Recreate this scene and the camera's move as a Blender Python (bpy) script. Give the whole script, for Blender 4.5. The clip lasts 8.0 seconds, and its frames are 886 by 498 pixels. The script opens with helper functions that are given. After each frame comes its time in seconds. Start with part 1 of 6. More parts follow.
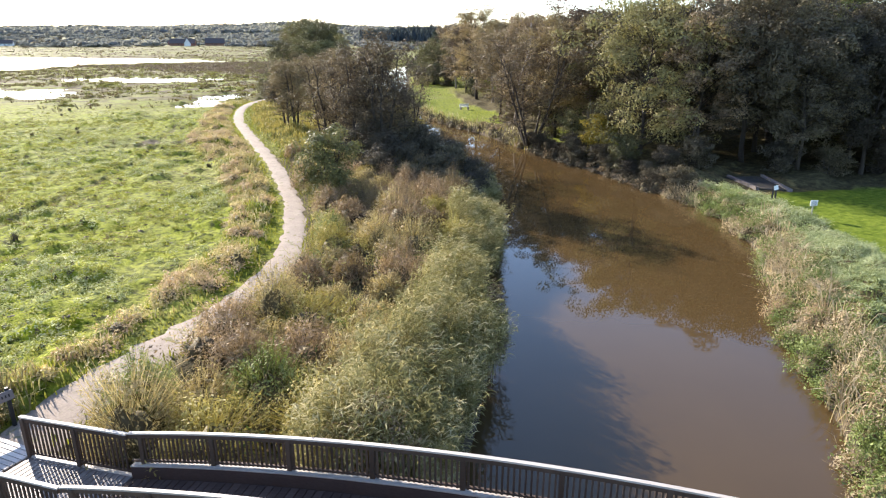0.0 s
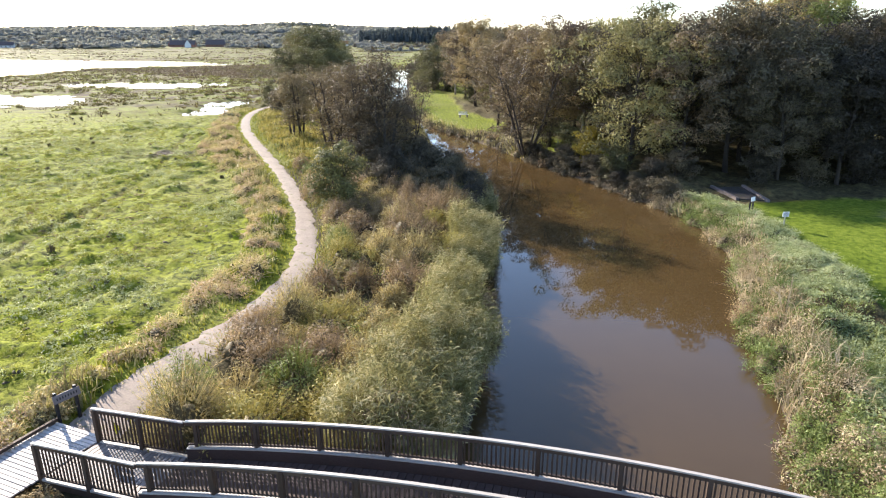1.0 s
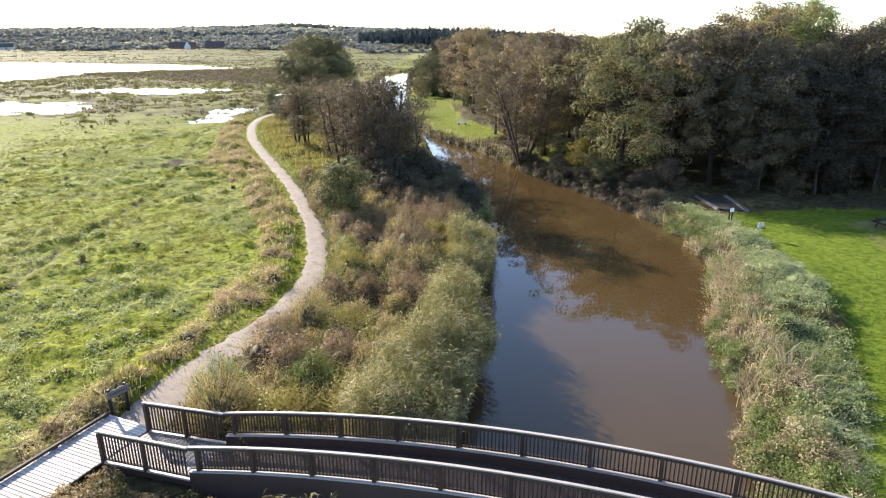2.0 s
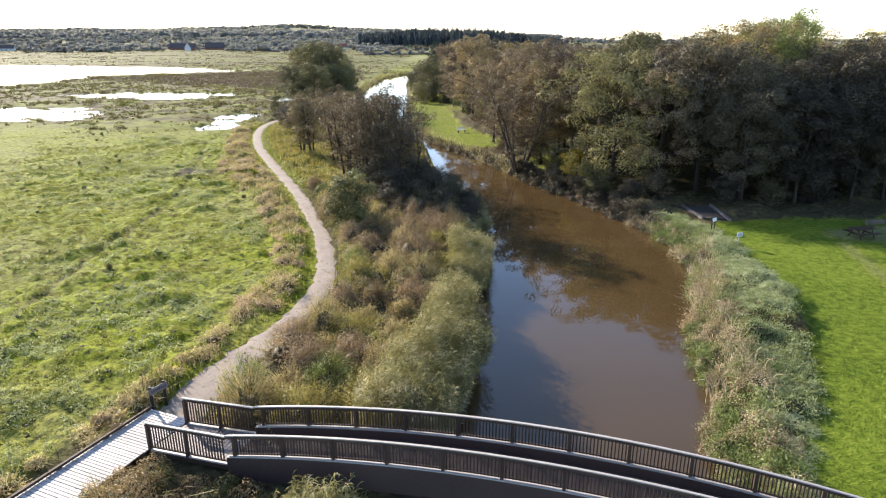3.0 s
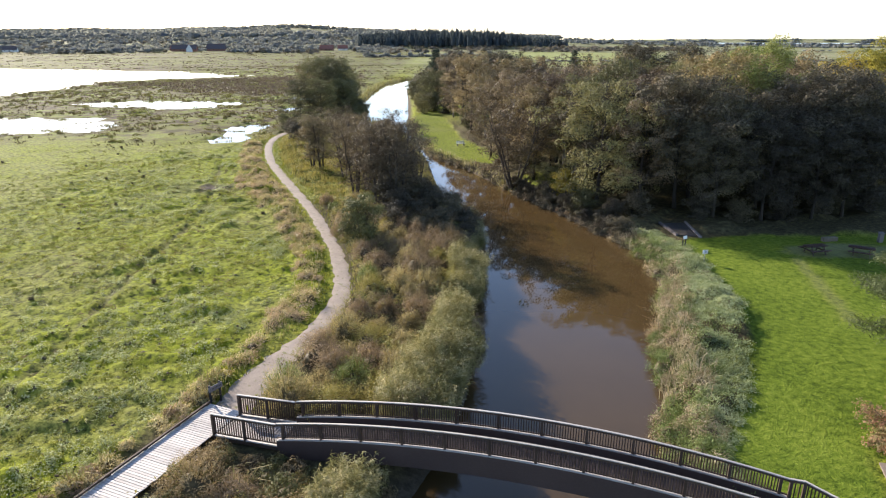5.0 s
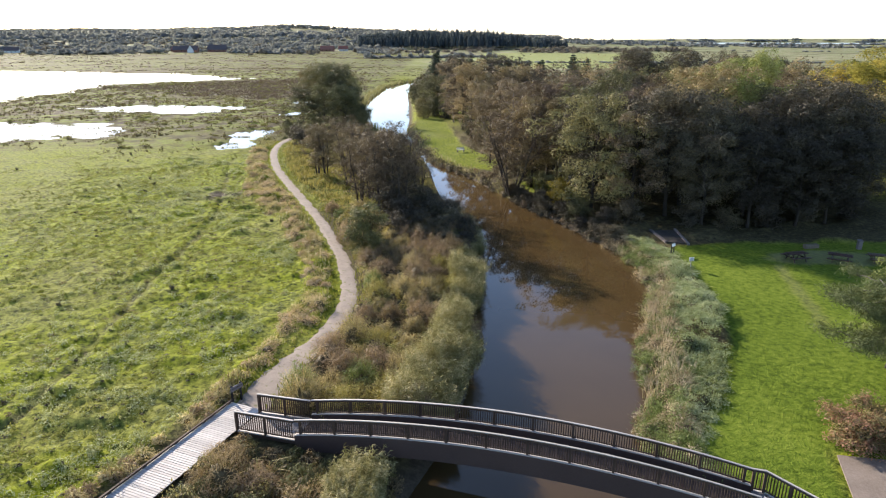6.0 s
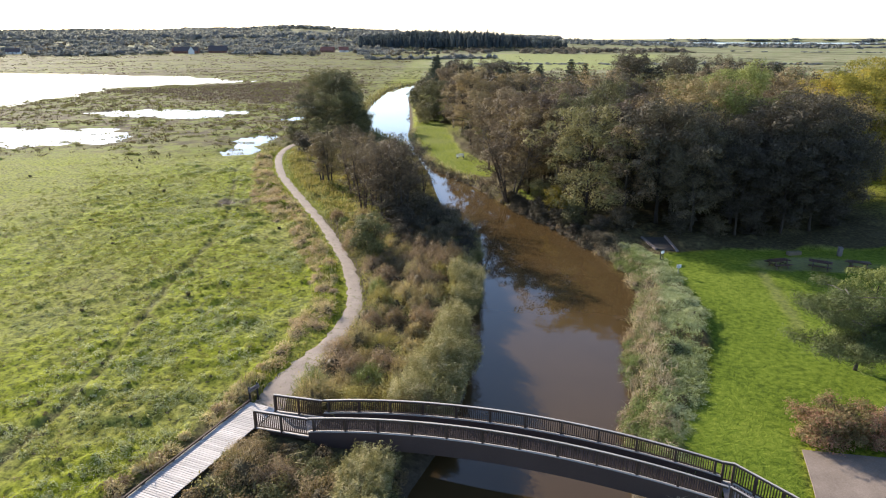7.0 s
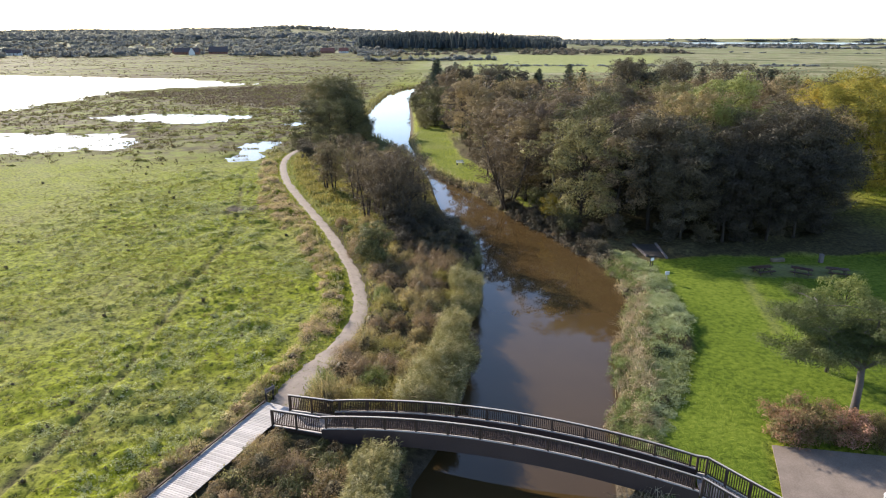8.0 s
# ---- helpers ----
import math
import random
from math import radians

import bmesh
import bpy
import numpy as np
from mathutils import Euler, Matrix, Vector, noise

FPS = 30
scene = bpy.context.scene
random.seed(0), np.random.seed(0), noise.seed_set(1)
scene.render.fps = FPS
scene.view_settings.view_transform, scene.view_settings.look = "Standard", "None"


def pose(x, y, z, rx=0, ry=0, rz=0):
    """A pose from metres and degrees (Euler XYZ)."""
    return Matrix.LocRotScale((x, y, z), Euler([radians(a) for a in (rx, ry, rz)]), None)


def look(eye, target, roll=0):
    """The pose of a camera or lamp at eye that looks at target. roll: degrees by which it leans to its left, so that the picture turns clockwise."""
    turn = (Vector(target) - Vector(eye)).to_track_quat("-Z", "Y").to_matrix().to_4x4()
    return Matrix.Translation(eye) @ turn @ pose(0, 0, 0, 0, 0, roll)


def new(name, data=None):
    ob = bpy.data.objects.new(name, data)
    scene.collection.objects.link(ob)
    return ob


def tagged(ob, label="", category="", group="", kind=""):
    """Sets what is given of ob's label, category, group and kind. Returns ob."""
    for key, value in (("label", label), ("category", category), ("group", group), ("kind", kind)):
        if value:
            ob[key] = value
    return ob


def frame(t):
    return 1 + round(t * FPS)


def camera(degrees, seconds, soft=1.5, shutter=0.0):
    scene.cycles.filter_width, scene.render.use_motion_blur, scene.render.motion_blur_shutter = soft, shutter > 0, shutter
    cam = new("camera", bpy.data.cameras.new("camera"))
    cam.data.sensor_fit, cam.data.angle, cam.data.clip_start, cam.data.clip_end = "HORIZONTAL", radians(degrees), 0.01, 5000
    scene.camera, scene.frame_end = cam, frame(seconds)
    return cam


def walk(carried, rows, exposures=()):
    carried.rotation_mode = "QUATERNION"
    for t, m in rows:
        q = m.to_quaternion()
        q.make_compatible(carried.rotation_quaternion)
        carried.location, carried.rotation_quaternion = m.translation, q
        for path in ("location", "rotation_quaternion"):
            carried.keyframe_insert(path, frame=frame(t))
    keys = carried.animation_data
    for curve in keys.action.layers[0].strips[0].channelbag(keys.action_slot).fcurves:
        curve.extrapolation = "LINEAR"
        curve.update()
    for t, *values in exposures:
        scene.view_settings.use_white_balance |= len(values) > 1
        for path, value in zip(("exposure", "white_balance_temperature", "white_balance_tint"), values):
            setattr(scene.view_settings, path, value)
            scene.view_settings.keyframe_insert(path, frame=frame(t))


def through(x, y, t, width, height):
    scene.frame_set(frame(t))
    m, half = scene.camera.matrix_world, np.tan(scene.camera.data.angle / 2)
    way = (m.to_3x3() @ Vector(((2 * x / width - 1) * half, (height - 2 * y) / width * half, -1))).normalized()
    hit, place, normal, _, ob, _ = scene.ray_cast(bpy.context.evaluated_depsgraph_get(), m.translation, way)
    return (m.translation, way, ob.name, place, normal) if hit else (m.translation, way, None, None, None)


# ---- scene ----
cam = camera(70.0, 8.0, 1.1)
PATH = [
    (0.0, (0.000, 0.000, 10.129), 0.005, -18.288, 0.08),
    (0.5, (-0.022, -1.367, 10.887), 0.021, -18.294, 0.027),
    (1.0, (-0.018, -2.761, 11.638), 0.003, -18.309, -0.042),
    (1.5, (-0.037, -4.171, 12.406), -0.043, -18.295, -0.062),
    (3.0, (-0.154, -8.381, 14.688), -0.152, -18.253, -0.059),
    (3.5, (-0.206, -9.800, 15.518), -0.167, -18.260, -0.053),
    (4.0, (-0.231, -11.214, 16.366), -0.180, -18.286, -0.058),
    (4.5, (-0.236, -12.606, 17.176), -0.179, -18.308, -0.029),
    (6.0, (-0.331, -16.731, 19.627), -0.155, -18.351, -0.038),
    (6.5, (-0.340, -18.093, 20.458), -0.138, -18.367, -0.057),
    (7.0, (-0.363, -19.461, 21.326), -0.146, -18.374, -0.075),
    (7.5, (-0.417, -20.861, 22.213), -0.148, -18.384, -0.080),
    (8.0, (-0.462, -22.344, 23.124), -0.176, -18.394, -0.091),
]
walk(cam, [(t, pose(*eye, 90 + pitch, 0, yaw) @ pose(0, 0, 0, 0, 0, roll)) for t, eye, yaw, pitch, roll in PATH], exposures=[(0.0, 1.8, 6420, 15), (3.5, 1.45, 6420, 15), (8.0, 1.25, 6420, 15)])

# ---- light ----
SUN_AZ, SUN_EL = 40.0, 22.5          # degrees left of +y, and above the horizon
world = bpy.data.worlds.new("sky")
scene.world = world
world.use_nodes = True
wn = world.node_tree
sky = wn.nodes.new("ShaderNodeTexSky")
sky.sky_type = "NISHITA"
sky.sun_disc = False
sky.sun_elevation = radians(SUN_EL)
sky.sun_rotation = radians(-SUN_AZ)
sky.air_density, sky.dust_density, sky.ozone_density = 0.85, 0.45, 2.0
wn.links.new(sky.outputs[0], wn.nodes["Background"].inputs[0])
wn.nodes["Background"].inputs[1].default_value = 0.125
sun_data = bpy.data.lights.new("sun", "SUN")
sun_data.energy, sun_data.angle, sun_data.color = 4.6, radians(0.6), (1.0, 0.91, 0.76)
sun = new("sun", sun_data)
az, el = radians(SUN_AZ), radians(SUN_EL)
sun.matrix_world = look((-math.sin(az) * 200, math.cos(az) * 200, math.tan(el) * 200), (0, 0, 0))

# ---- tools ----
rng = np.random.default_rng(7)
TABLE = rng.random((257, 257))


def vnoise(x, y):
    """Smooth value noise, 0 to 1, one cell a unit."""
    xi, yi = np.floor(x).astype(int), np.floor(y).astype(int)
    u, v = x - xi, y - yi
    u, v = u * u * (3 - 2 * u), v * v * (3 - 2 * v)
    a, b = TABLE[xi % 251, yi % 251], TABLE[(xi + 1) % 251, yi % 251]
    c, d = TABLE[xi % 251, (yi + 1) % 251], TABLE[(xi + 1) % 251, (yi + 1) % 251]
    return (a * (1 - u) + b * u) * (1 - v) + (c * (1 - u) + d * u) * v


def fbm(x, y, size, octaves=3):
    total, amp, norm = 0.0, 1.0, 0.0
    for k in range(octaves):
        total = total + amp * vnoise(x / size + 17.3 * k + 100, y / size - 9.1 * k + 100)
        norm += amp
        amp, size = amp * 0.5, size * 0.47
    return total / norm


def smooth(a, b, x):
    t = np.clip((x - a) / (b - a), 0, 1)
    return t * t * (3 - 2 * t)


def outside(poly, x, y):
    """Distance to a closed outline, negative inside."""
    x, y = np.asarray(x, float), np.asarray(y, float)
    d, odd = np.full(x.shape, 1e18), np.zeros(x.shape, bool)
    for (x0, y0), (x1, y1) in zip(poly, poly[1:] + poly[:1]):
        dx, dy = x1 - x0, y1 - y0
        t = np.clip(((x - x0) * dx + (y - y0) * dy) / (dx * dx + dy * dy), 0, 1)
        d = np.minimum(d, (x - x0 - t * dx) ** 2 + (y - y0 - t * dy) ** 2)
        if y0 != y1:
            odd ^= ((y0 > y) != (y1 > y)) & (x < x0 + (y - y0) * dx / dy)
    return np.where(odd, -np.sqrt(d), np.sqrt(d))


def off_line(line, x, y):
    """Distance to an open line."""
    d = np.full(np.shape(x), 1e18)
    for (x0, y0), (x1, y1) in zip(line, line[1:]):
        dx, dy = x1 - x0, y1 - y0
        t = np.clip(((x - x0) * dx + (y - y0) * dy) / (dx * dx + dy * dy), 0, 1)
        d = np.minimum(d, (x - x0 - t * dx) ** 2 + (y - y0 - t * dy) ** 2)
    return np.sqrt(d)


def spline(line, step):
    """Points about a step apart along a smooth curve through the line's points."""
    p = [Vector(q) for q in line]
    p = [2 * p[0] - p[1]] + p + [2 * p[-1] - p[-2]]
    out = []
    for a, b, c, d in zip(p, p[1:], p[2:], p[3:]):
        n = max(1, int((c - b).length / step))
        for k in range(n):
            t = k / n
            out.append(0.5 * (2 * b + (c - a) * t + (2 * a - 5 * b + 4 * c - d) * t * t + (3 * b - a - 3 * c + d) * t ** 3))
    return out + [p[-2]]


def mesh_of(name, verts, faces, material, flat=True):
    me = bpy.data.meshes.new(name)
    me.from_pydata([tuple(v) for v in verts], [], faces)
    me.materials.append(material)
    if not flat:
        me.polygons.foreach_set("use_smooth", np.ones(len(me.polygons), bool))
    return me


def array_mesh(name, verts, corners, material, is_smooth=False):
    """A mesh from arrays: verts n x 3, corners m x k (all faces with k corners)."""
    me = bpy.data.meshes.new(name)
    m, k = corners.shape
    me.vertices.add(len(verts))
    me.vertices.foreach_set("co", np.asarray(verts, np.float32).ravel())
    me.loops.add(m * k)
    me.loops.foreach_set("vertex_index", corners.astype(np.int32).ravel())
    me.polygons.add(m)
    me.polygons.foreach_set("loop_start", np.arange(0, m * k, k, dtype=np.int32))
    if is_smooth:
        me.polygons.foreach_set("use_smooth", np.ones(m, bool))
    me.materials.append(material)
    me.update(calc_edges=True)
    return me


def part(name, data, parent, label=""):
    """A mesh, or a bmesh with its material, as one object under a thing."""
    ob = new(name, data)
    ob.parent = parent
    return tagged(ob, label)


def thing(name, place, label, category, group="", turn=0.0):
    ob = new(name)
    ob.empty_display_size = 0.3
    ob.matrix_basis = pose(*place, 0, 0, turn)
    return tagged(ob, label, category, group)


def box_mesh(name, sx, sy, sz, material, bevel=0.01):
    """A box with chamfered edges, its middle at the origin."""
    bm = bmesh.new()
    bmesh.ops.create_cube(bm, size=1)
    bmesh.ops.scale(bm, vec=(sx, sy, sz), verts=bm.verts)
    if bevel:
        bmesh.ops.bevel(bm, geom=list(bm.edges), offset=bevel, segments=1, affect="EDGES")
    me = bpy.data.meshes.new(name)
    bm.to_mesh(me)
    bm.free()
    me.materials.append(material)
    return me


class Tubes:
    """Collects tapered tubes into one mesh."""

    def __init__(self):
        self.v, self.f = [], []

    def add(self, points, radii, sides=6):
        points = [Vector(p) for p in points]
        base = len(self.v)
        for i, (p, r) in enumerate(zip(points, radii)):
            way = (points[min(i + 1, len(points) - 1)] - points[max(i - 1, 0)]).normalized()
            a = way.orthogonal().normalized()
            b = way.cross(a)
            for k in range(sides):
                t = 2 * math.pi * k / sides
                self.v.append(p + r * (math.cos(t) * a + math.sin(t) * b))
        for i in range(len(points) - 1):
            for k in range(sides):
                q = base + i * sides
                self.f.append((q + k, q + (k + 1) % sides, q + sides + (k + 1) % sides, q + sides + k))
        self.f.append(tuple(range(base, base + sides))[::-1])
        self.f.append(tuple(base + (len(points) - 1) * sides + k for k in range(sides)))

    def mesh(self, name, material):
        return mesh_of(name, self.v, self.f, material, flat=False)


# ---- materials ----
def material(name, rough=0.8, spec=0.3, metal=0.0):
    m = bpy.data.materials.new(name)
    m.use_nodes = True
    nt = m.node_tree
    bsdf = nt.nodes["Principled BSDF"]
    bsdf.inputs["Roughness"].default_value = rough
    bsdf.inputs["Specular IOR Level"].default_value = spec
    bsdf.inputs["Metallic"].default_value = metal
    return m, nt, bsdf


def coords(nt, kind="Object", scale=(1, 1, 1)):
    tc = nt.nodes.new("ShaderNodeTexCoord")
    mp = nt.nodes.new("ShaderNodeMapping")
    mp.inputs["Scale"].default_value = scale
    nt.links.new(tc.outputs[kind], mp.inputs[0])
    return mp.outputs[0]


def world_place(nt):
    return nt.nodes.new("ShaderNodeNewGeometry").outputs["Position"]


def noise_node(nt, where, scale, detail=4.0, rough=0.6):
    n = nt.nodes.new("ShaderNodeTexNoise")
    n.inputs["Scale"].default_value, n.inputs["Detail"].default_value, n.inputs["Roughness"].default_value = scale, detail, rough
    nt.links.new(where, n.inputs["Vector"])
    return n.outputs[0]


def ramp(nt, value, stops):
    r = nt.nodes.new("ShaderNodeValToRGB")
    while len(r.color_ramp.elements) < len(stops):
        r.color_ramp.elements.new(0.5)
    for e, (p, c) in zip(r.color_ramp.elements, stops):
        e.position, e.color = p, (*c, 1)
    nt.links.new(value, r.inputs[0])
    return r.outputs[0]


def mix(nt, fac, a, b, kind="MIX"):
    n = nt.nodes.new("ShaderNodeMix")
    n.data_type, n.blend_type = "RGBA", kind
    for value, socket in ((fac, n.inputs[0]), (a, n.inputs[6]), (b, n.inputs[7])):
        if isinstance(value, (int, float)):
            socket.default_value = value
        elif isinstance(value, tuple):
            socket.default_value = (*value, 1)
        else:
            nt.links.new(value, socket)
    return n.outputs[2]


def calc(nt, op, a, b=0.0, clamp=False):
    n = nt.nodes.new("ShaderNodeMath")
    n.operation, n.use_clamp = op, clamp
    for value, socket in ((a, n.inputs[0]), (b, n.inputs[1])):
        if isinstance(value, (int, float)):
            socket.default_value = value
        else:
            nt.links.new(value, socket)
    return n.outputs[0]


def bump(nt, bsdf, height, strength, distance):
    b = nt.nodes.new("ShaderNodeBump")
    b.inputs["Strength"].default_value, b.inputs["Distance"].default_value = strength, distance
    nt.links.new(height, b.inputs["Height"])
    nt.links.new(b.outputs[0], bsdf.inputs["Normal"])


def leafy(name, stops, through=0.35, patch=2.5, rough=0.6, tree=0.25, spec=0.10):
    """Leaves and blades: colour by leaf, by patch and by plant; part of the light passes through."""
    m, nt, bsdf = material(name, rough, spec)
    geo = nt.nodes.new("ShaderNodeNewGeometry")
    info = nt.nodes.new("ShaderNodeObjectInfo")
    n = noise_node(nt, geo.outputs["Position"], 1.0 / patch, 3.0)
    v = calc(nt, "MULTIPLY", geo.outputs["Random Per Island"], 0.3)
    v = calc(nt, "ADD", v, calc(nt, "MULTIPLY", n, 1.05))
    v = calc(nt, "ADD", v, calc(nt, "MULTIPLY", calc(nt, "SUBTRACT", info.outputs["Random"], 0.5), tree * 2))
    v = calc(nt, "SUBTRACT", v, 0.17, clamp=True)
    col = ramp(nt, v, stops)
    nt.links.new(col, bsdf.inputs["Base Color"])
    tr = nt.nodes.new("ShaderNodeBsdfTranslucent")
    nt.links.new(mix(nt, 1.0, col, (1.0, 1.0, 0.82), "MULTIPLY"), tr.inputs[0])
    ms = nt.nodes.new("ShaderNodeMixShader")
    ms.inputs[0].default_value = through
    nt.links.new(bsdf.outputs[0], ms.inputs[1])
    nt.links.new(tr.outputs[0], ms.inputs[2])
    nt.links.new(ms.outputs[0], nt.nodes["Material Output"].inputs[0])
    return m


def wood(name, dark, light, rough=0.7, grain=(1, 12, 12), patch=1.5, spec=0.3):
    m, nt, bsdf = material(name, rough, spec)
    info = nt.nodes.new("ShaderNodeObjectInfo")
    a = noise_node(nt, coords(nt, "Object", grain), 3.0, 5.0)
    b = noise_node(nt, world_place(nt), 1.0 / patch, 3.0)
    v = calc(nt, "ADD", calc(nt, "MULTIPLY", a, 0.5), calc(nt, "MULTIPLY", b, 0.35))
    v = calc(nt, "ADD", v, calc(nt, "MULTIPLY", info.outputs["Random"], 0.3))
    nt.links.new(ramp(nt, v, [(0.25, dark), (0.85, light)]), bsdf.inputs["Base Color"])
    bump(nt, bsdf, a, 0.3, 0.004)
    return m


M_RAILWOOD = wood("dark_stained_wood", (0.04, 0.026, 0.019), (0.11, 0.076, 0.055), spec=0.12)
M_BEAM = wood("dark_glulam", (0.05, 0.034, 0.029), (0.105, 0.073, 0.062), patch=3.0, spec=0.12)
M_RAILTOP = wood("weathered_rail", (0.30, 0.27, 0.235), (0.55, 0.50, 0.445), rough=0.65, spec=0.2)
M_BOARD = wood("bleached_boards", (0.31, 0.28, 0.25), (0.61, 0.56, 0.505), rough=0.65, spec=0.18)
# grey-brown ramp boards, the railing's shade put into their darker colour
M_RAMP = wood("grey_ramp_boards_shaded", (0.12, 0.10, 0.088), (0.27, 0.235, 0.21), rough=0.65)
M_BARK = wood("bark", (0.024, 0.019, 0.015), (0.07, 0.058, 0.047), rough=0.9, grain=(8, 8, 2))
M_BIRCHBARK = wood("pale_bark", (0.12, 0.10, 0.09), (0.34, 0.31, 0.28), rough=0.9, grain=(4, 4, 4))
M_PINEBARK = wood("pine_bark", (0.07, 0.06, 0.055), (0.17, 0.15, 0.135), rough=0.9, grain=(6, 6, 2))
M_PLATE = wood("grey_brown_plank", (0.10, 0.085, 0.08), (0.20, 0.175, 0.165))
M_TABLE = wood("brown_table_wood", (0.022, 0.013, 0.011), (0.085, 0.043, 0.033), rough=0.35, spec=0.5)

M_ALDER = leafy("alder_leaves", [(0.1, (0.097, 0.073, 0.048)), (0.5, (0.20, 0.153, 0.086)), (0.9, (0.345, 0.265, 0.126))], 0.2, tree=0.35)
M_BROWN = leafy("browning_leaves", [(0.1, (0.11, 0.081, 0.058)), (0.5, (0.222, 0.168, 0.106)), (0.9, (0.37, 0.282, 0.142))], 0.2, tree=0.35)
M_GREEN = leafy("green_leaves", [(0.1, (0.072, 0.072, 0.038)), (0.5, (0.155, 0.148, 0.066)), (0.9, (0.30, 0.265, 0.11))], 0.2, tree=0.35)
M_BRIGHT = leafy("fresh_green_leaves", [(0.1, (0.10, 0.12, 0.04)), (0.5, (0.21, 0.235, 0.075)), (0.9, (0.34, 0.35, 0.12))], 0.32)
M_GOLD = leafy("golden_leaves", [(0.1, (0.13, 0.14, 0.035)), (0.5, (0.30, 0.26, 0.055)), (0.9, (0.46, 0.34, 0.07))], 0.58)
# leaf colour lowered to deepen the shade on the wood's near side
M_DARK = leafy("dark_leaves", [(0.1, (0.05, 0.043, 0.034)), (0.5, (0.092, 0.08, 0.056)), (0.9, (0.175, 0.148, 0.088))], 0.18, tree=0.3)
M_UMBER = leafy("umber_leaves", [(0.1, (0.078, 0.06, 0.044)), (0.5, (0.15, 0.118, 0.074)), (0.9, (0.27, 0.21, 0.11))], 0.2, tree=0.3)
M_DEEP = leafy("deep_green_leaves", [(0.1, (0.052, 0.056, 0.025)), (0.5, (0.105, 0.108, 0.044)), (0.9, (0.22, 0.21, 0.085))], 0.2, tree=0.15)
# far leaf colours paled and blued: distance haze is put into them
M_FARLEAF = leafy("far_foliage_hazed", [(0.1, (0.20, 0.215, 0.23)), (0.5, (0.24, 0.25, 0.255)), (0.9, (0.28, 0.275, 0.25))], 0.6, patch=60.0, rough=1.0, spec=0.0)
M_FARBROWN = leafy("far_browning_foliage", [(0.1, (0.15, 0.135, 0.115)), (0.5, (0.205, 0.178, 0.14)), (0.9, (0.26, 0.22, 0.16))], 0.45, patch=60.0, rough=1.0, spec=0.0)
M_FARSPRUCE = leafy("far_spruce_hazed", [(0.1, (0.06, 0.074, 0.082)), (0.5, (0.08, 0.096, 0.103)), (0.9, (0.105, 0.12, 0.12))], 0.4, patch=40.0, rough=1.0, spec=0.0)
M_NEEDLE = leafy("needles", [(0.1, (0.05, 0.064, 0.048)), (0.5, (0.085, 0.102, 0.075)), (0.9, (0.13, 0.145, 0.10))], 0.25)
# blue haze of distance put into the far shore's leaf colour
M_FARSHORE = leafy("far_shore_wood_hazed", [(0.1, (0.12, 0.14, 0.155)), (0.5, (0.14, 0.16, 0.175)), (0.9, (0.16, 0.175, 0.18))], 0.4, patch=300.0, rough=1.0, spec=0.0)
M_PINE = leafy("pine_needles", [(0.1, (0.066, 0.082, 0.03)), (0.5, (0.135, 0.158, 0.062)), (0.9, (0.25, 0.26, 0.115))], 0.22)
M_RED = leafy("reddening_leaves", [(0.1, (0.12, 0.085, 0.042)), (0.45, (0.23, 0.195, 0.088)), (0.65, (0.36, 0.185, 0.115)), (0.95, (0.52, 0.31, 0.235))], 0.28, patch=0.8)
M_GRASS = leafy("meadow_grass", [(0.1, (0.115, 0.125, 0.015)), (0.5, (0.21, 0.215, 0.026)), (0.9, (0.32, 0.31, 0.06))], 0.5, patch=4.0)
M_SILVER = leafy("silvery_grass", [(0.1, (0.10, 0.12, 0.03)), (0.5, (0.20, 0.23, 0.07)), (0.9, (0.33, 0.35, 0.15))], 0.3, patch=1.2)
M_STRAW = leafy("dry_grass", [(0.15, (0.11, 0.085, 0.045)), (0.4, (0.25, 0.20, 0.095)), (0.6, (0.28, 0.27, 0.09)), (0.9, (0.50, 0.43, 0.26))], 0.35, patch=1.1)
M_HERB = leafy("dying_herbs", [(0.1, (0.106, 0.075, 0.046)), (0.45, (0.224, 0.162, 0.094)), (0.7, (0.307, 0.228, 0.110)), (0.95, (0.496, 0.370, 0.209))], 0.28, patch=1.0)
M_REED = leafy("reed_leaves", [(0.2, (0.050, 0.048, 0.015)), (0.48, (0.149, 0.137, 0.045)), (0.72, (0.292, 0.259, 0.101)), (0.92, (0.583, 0.502, 0.275))], 0.22, patch=1.0, rough=0.8, spec=0.03)
M_PLUME = leafy("bleached_plumes", [(0.15, (0.15, 0.115, 0.07)), (0.45, (0.34, 0.27, 0.165)), (0.9, (0.62, 0.52, 0.37))], 0.4, patch=0.9)
M_PALE = leafy("pale_tussock_grass", [(0.1, (0.12, 0.135, 0.02)), (0.5, (0.225, 0.235, 0.036)), (0.9, (0.38, 0.37, 0.09))], 0.35, patch=0.8)
M_SILVERY = leafy("silver_green_grass", [(0.1, (0.20, 0.245, 0.12)), (0.5, (0.36, 0.405, 0.22)), (0.9, (0.57, 0.59, 0.39))], 0.4, patch=0.9)
M_FROSTY = leafy("silvery_meadow_tufts", [(0.1, (0.19, 0.215, 0.085)), (0.5, (0.34, 0.365, 0.165)), (0.9, (0.53, 0.54, 0.31))], 0.35, patch=1.5)
M_OLIVE = leafy("yellow_olive_herbs", [(0.1, (0.15, 0.13, 0.04)), (0.5, (0.36, 0.305, 0.092)), (0.9, (0.55, 0.465, 0.19))], 0.3, patch=0.7)
